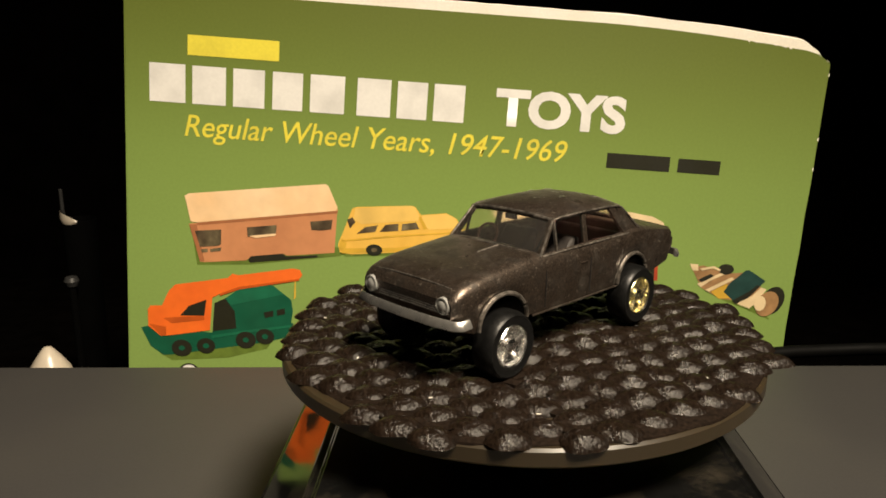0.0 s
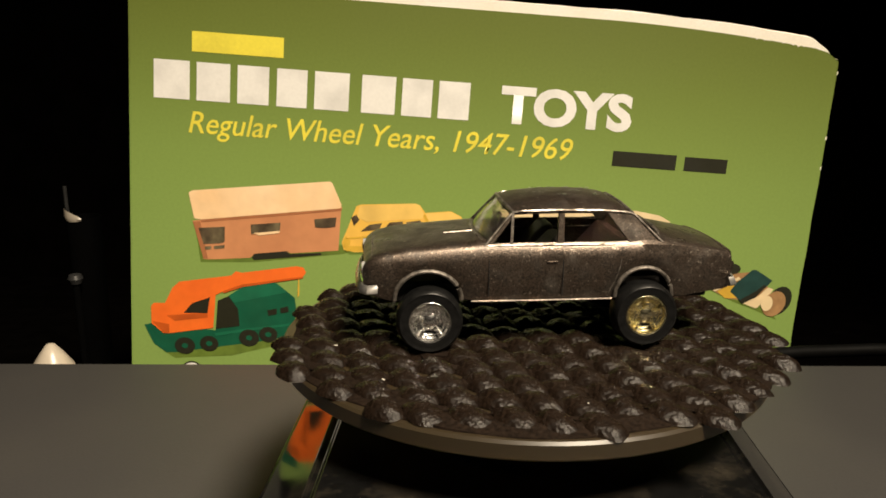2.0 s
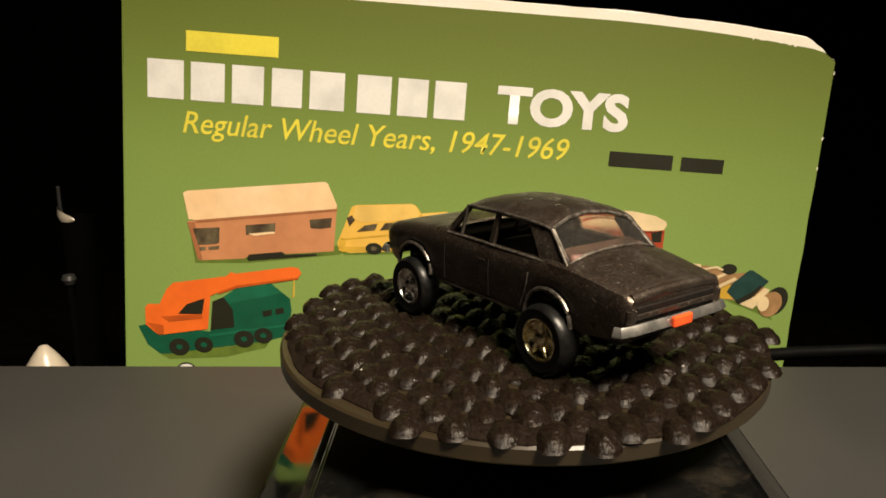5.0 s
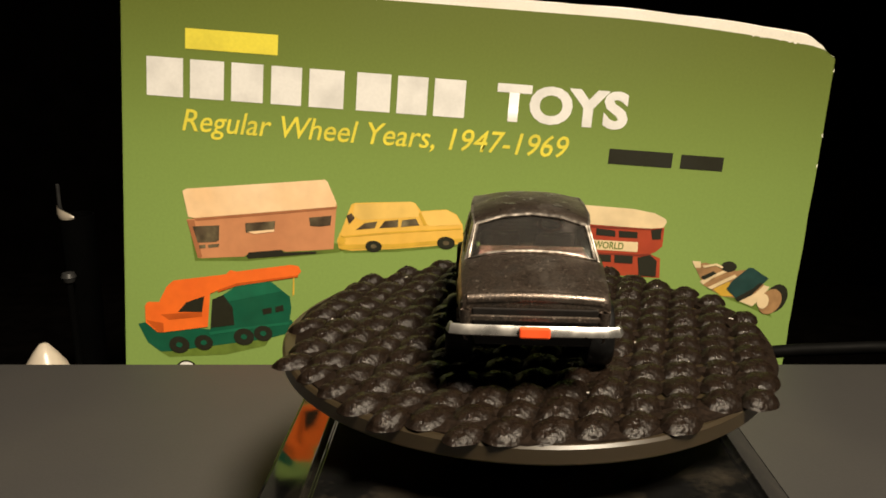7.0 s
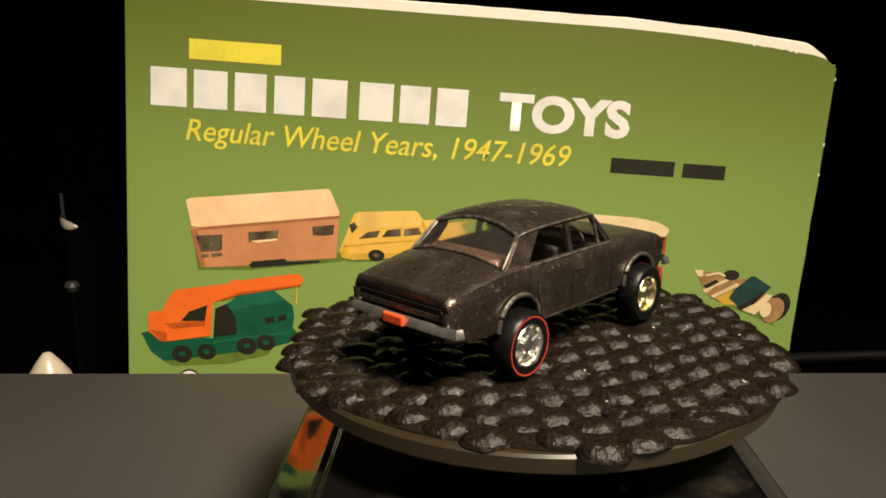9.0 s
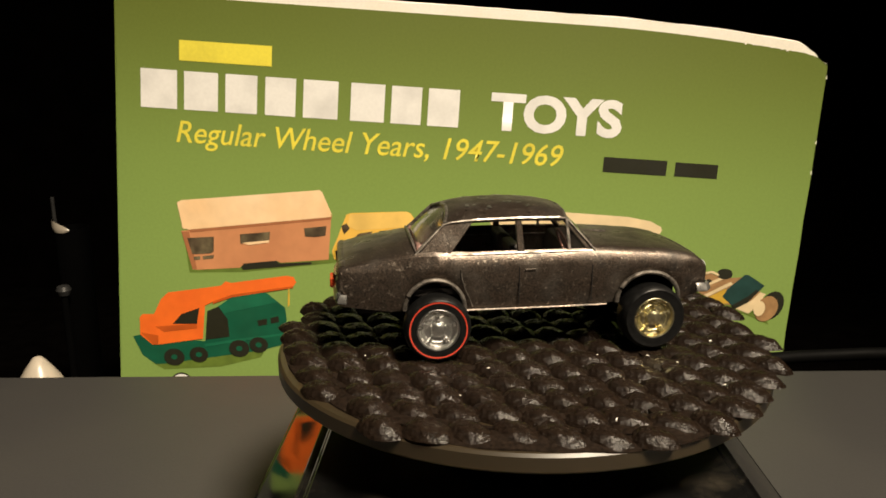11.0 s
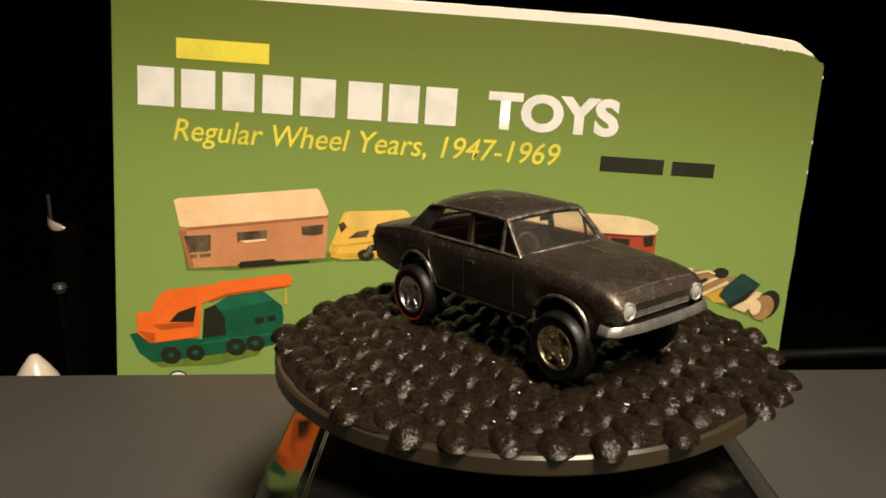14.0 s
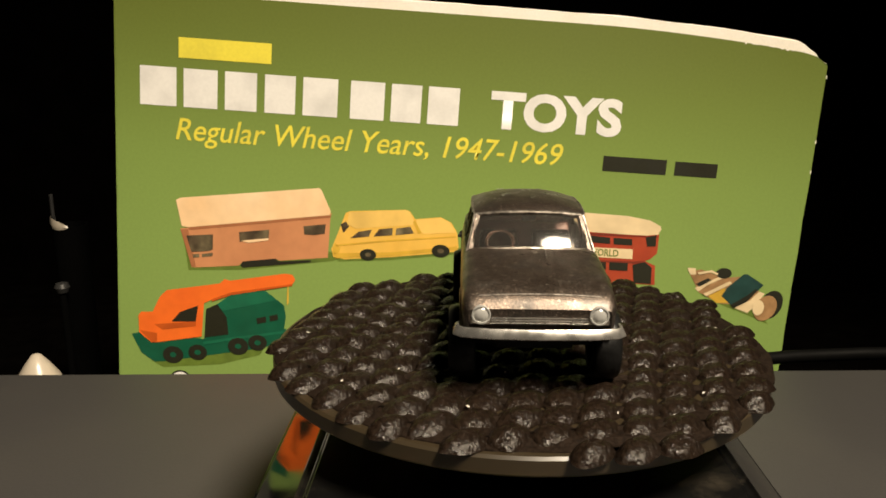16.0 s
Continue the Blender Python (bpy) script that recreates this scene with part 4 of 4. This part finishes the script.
    pts = [(-35.2, -12.2, 11.55), (-36.3, -11.9, 11.6), (-36.8, -10, 11.65), (-37.0, 0, 11.65), (-36.8, 10, 11.65), (-36.3, 11.9, 11.6), (-35.2, 12.2, 11.55)]
    car_part("rear_bumper", bumper_bar(pts, -1), SILVER, c, "worn silver rear bumper", smooth=True)
    car_part("rear_plate", box(-38.1, -37.2, -2.2, 2.2, 10.75, 12.55), PLATE, c, "orange-red painted plate on the bumper", bevel=0.3)
    # not recessed: its dark colour paints in the shade between the fins
    car_part("tail_panel", hexa([(-36.0, -8.9, 11.8), (-35.0, -8.9, 11.8), (-35.0, 8.9, 11.8), (-36.0, 8.9, 11.8), (-36.55, -8.9, 15.0), (-35.5, -8.9, 15.0), (-35.5, 8.9, 15.0), (-36.55, 8.9, 15.0)]), TAIL_SHADE, c, "panel between the tail fins, dark for the recess shade", bevel=0.2)
    car_part("tail_strip", box(-36.6, -35.6, -9.4, 9.4, 13.0, 13.9), PAINT, c, bevel=0.2)
    # underside
    car_part("base_plate", box(-33, 24.5, -8.6, 8.6, 7.6, 11.5), BASEPLATE, c, "black base plate", bevel=0.5)
    for a in AXLES:
        car_part("axle", tube([(a, -10.5, 5.5), (a, 10.5, 5.5)], 0.6, 8), BASEPLATE, c)
        car_part("axle_block", box(a - 2.5, a + 2.5, -6, 6, 5.2, 8), BASEPLATE, c, bevel=0.3)
    # cabin
    car_part("cabin_floor", box(-23.2, 9.5, -10, 10, 11.0, 12.2), DARK_IN, c)
    car_part("rear_shelf", hexa([(-23.2, -9.6, 16.4), (-17.5, -9.6, 16.4), (-17.5, 9.6, 16.4), (-23.2, 9.6, 16.4), (-22.6, -8.2, 19.9), (-18.5, -8.4, 20.3), (-18.5, 8.4, 20.3), (-22.6, 8.2, 19.9)]), TRIM_IN, c, "pinkish rear shelf and seat back", bevel=0.4)
    car_part("rear_seat", hexa([(-18.6, -9.4, 12.2), (-10.5, -9.4, 12.2), (-10.5, 9.4, 12.2), (-18.6, 9.4, 12.2), (-18.6, -9.4, 18.6), (-16.6, -9.4, 18.6), (-16.6, 9.4, 18.6), (-18.6, 9.4, 18.6)]), TRIM_IN, c, bevel=0.5)
    for s in (1, -1):
        car_part("front_seat", hexa([(-4.6, s * 4.8 - 3.6, 12.2), (3, s * 4.8 - 3.6, 12.2), (3, s * 4.8 + 3.6, 12.2), (-4.6, s * 4.8 + 3.6, 12.2),
                                 (-5.8, s * 4.8 - 3.4, 19.4), (-3.9, s * 4.8 - 3.4, 19.4), (-3.9, s * 4.8 + 3.4, 19.4), (-5.8, s * 4.8 + 3.4, 19.4)]), DARK_IN, c, bevel=0.6)
    car_part("dashboard", hexa([(5.5, -9.8, 14.5), (9.8, -9.8, 14.5), (9.8, 9.8, 14.5), (5.5, 9.8, 14.5), (6.2, -9.8, 18.2), (10.6, -9.6, 18.6), (10.6, 9.6, 18.6), (6.2, 9.8, 18.2)]), DARK_IN, c, bevel=0.4)
    ring = [(5.0 - 0.8 * math.sin(2 * math.pi * k / 24), -4.9 + 2.3 * math.cos(2 * math.pi * k / 24), 19.2 + 2.0 * math.sin(2 * math.pi * k / 24)) for k in range(25)]
    car_part("steering_wheel", tube(ring, 0.28, 6), TRIM_IN, c, "pale steering wheel", smooth=True)
    car_part("mirror", box(4.0, 4.6, -1.2, 1.2, 23.0, 24.0), DARK_IN, c, bevel=0.1)
    for name, x, s, z, rim_mat, line in (("front_wheel", 20.4, 1, 5.2, CHROME, False), ("rear_wheel", -19.2, 1, 5.6, GOLD, False), ("front_wheel", 21.4, -1, 5.9, GOLD, False), ("rear_wheel", -18.6, -1, 5.55, CHROME, True)):
        wheel(name, c, x, s, z, rim_mat, line)
    return c


# ---- things behind ----
def background_things():
    c = empty("cup", pose(-0.2045, 0.225, -0.098))
    tagged(c, "dark cup with a pale chipped rim on the shelf", "cup")
    part("wall", lathe([(0, 0), (6.5, 0), (7.2, 40), (8.2, 120), (7.4, 120), (6.4, 40), (5, 3), (0, 3)], 40, "z"), BLACK_MATT, c, smooth=True)
    rows = []
    for k in range(15):
        a = radians(185 + 105 * k / 14)
        r = 8.4
        h = 0.5 + 1.7 * math.sin(math.pi * k / 14) ** 0.7
        lift = 2.2 * (1 - k / 14)
        rows.append([(r * math.cos(a), r * math.sin(a), 120 - h + lift), (r * 1.06 * math.cos(a), r * 1.06 * math.sin(a), 120 + lift), (r * math.cos(a), r * math.sin(a), 120 + h + lift * 1.8), (r * 0.93 * math.cos(a), r * 0.93 * math.sin(a), 120 + lift)])
    part("rim", grid(rows, close=True, cap=True), CUP, c, "pale curved rim", smooth=True)
    part("straw", tube([(-5.0, -4, 118), (-5.2, -5, 126), (-4.6, -6, 136)], 0.9, 8), GREYISH, c, "grey straw", smooth=True)
    tagged(part("white_paper_cone", lathe([(0, -8.4), (1.6, -8.9), (4.4, -12.5), (7.6, -17.5), (12, -30), (17, -98), (0, -98)], 32, "z"), CUP, smooth=True), "small white pointed cone behind the desk edge", "cone").location = (-0.1735, 0.13, 0)
    k = empty("knob_stand", pose(-0.204, 0.21, -0.098))
    tagged(k, "small dark grey knob on a stem on the shelf", "knob")
    part("stem", tube([(0, 0, 0), (0, 0, 90)], 1.6, 10), BLACK_MATT, k, smooth=True)
    part("knob", lathe([(0, 89), (2.6, 89.5), (3.6, 92), (2.8, 94), (0, 94.8)], 24, "z"), GREYISH, k, smooth=True)
    tagged(part("cable", tube([(100, 128, -6.8), (115, 130, -6.2), (140, 130.5, -5.0), (180, 131, -4.2), (260, 134, -8), (360, 140, -60), (400, 150, -97)], 2.4, 12), CABLE, smooth=True), "thick black cable running behind the desk edge", "cable")



turntable_base()
PLATTER = platter()
MAT = rubber_mat()
CAR = toy_car()
background_things()

# ---- turning ----
START, SPEED = -0.95, 19.78


def turned(t):
    """The table's angle: steady speed plus small offsets fitted to the camera's view."""
    view_fit = np.interp(t, [0, 2, 4, 7, 10, 12.5, 14, 16], [-0.4, 0.2, 0.3, 0.2, 0.1, 1.3, 0.6, -0.4])
    return START - SPEED * t + float(view_fit)


def motions():
    times = [0.5 * k for k in range(33)]
    walk(PLATTER, [(t, pose(0.0003, 0.0008, 0, 0, 0, turned(t))) for t in times])
    walk(MAT, [(t, pose(0.00126, 0.00145, 0, 0, 0, turned(t))) for t in times])
    walk(CAR, [(t, pose(0.00126, 0.00145, 0, 0, 0, turned(t)) @ CAR_ON_MAT) for t in times])


motions()
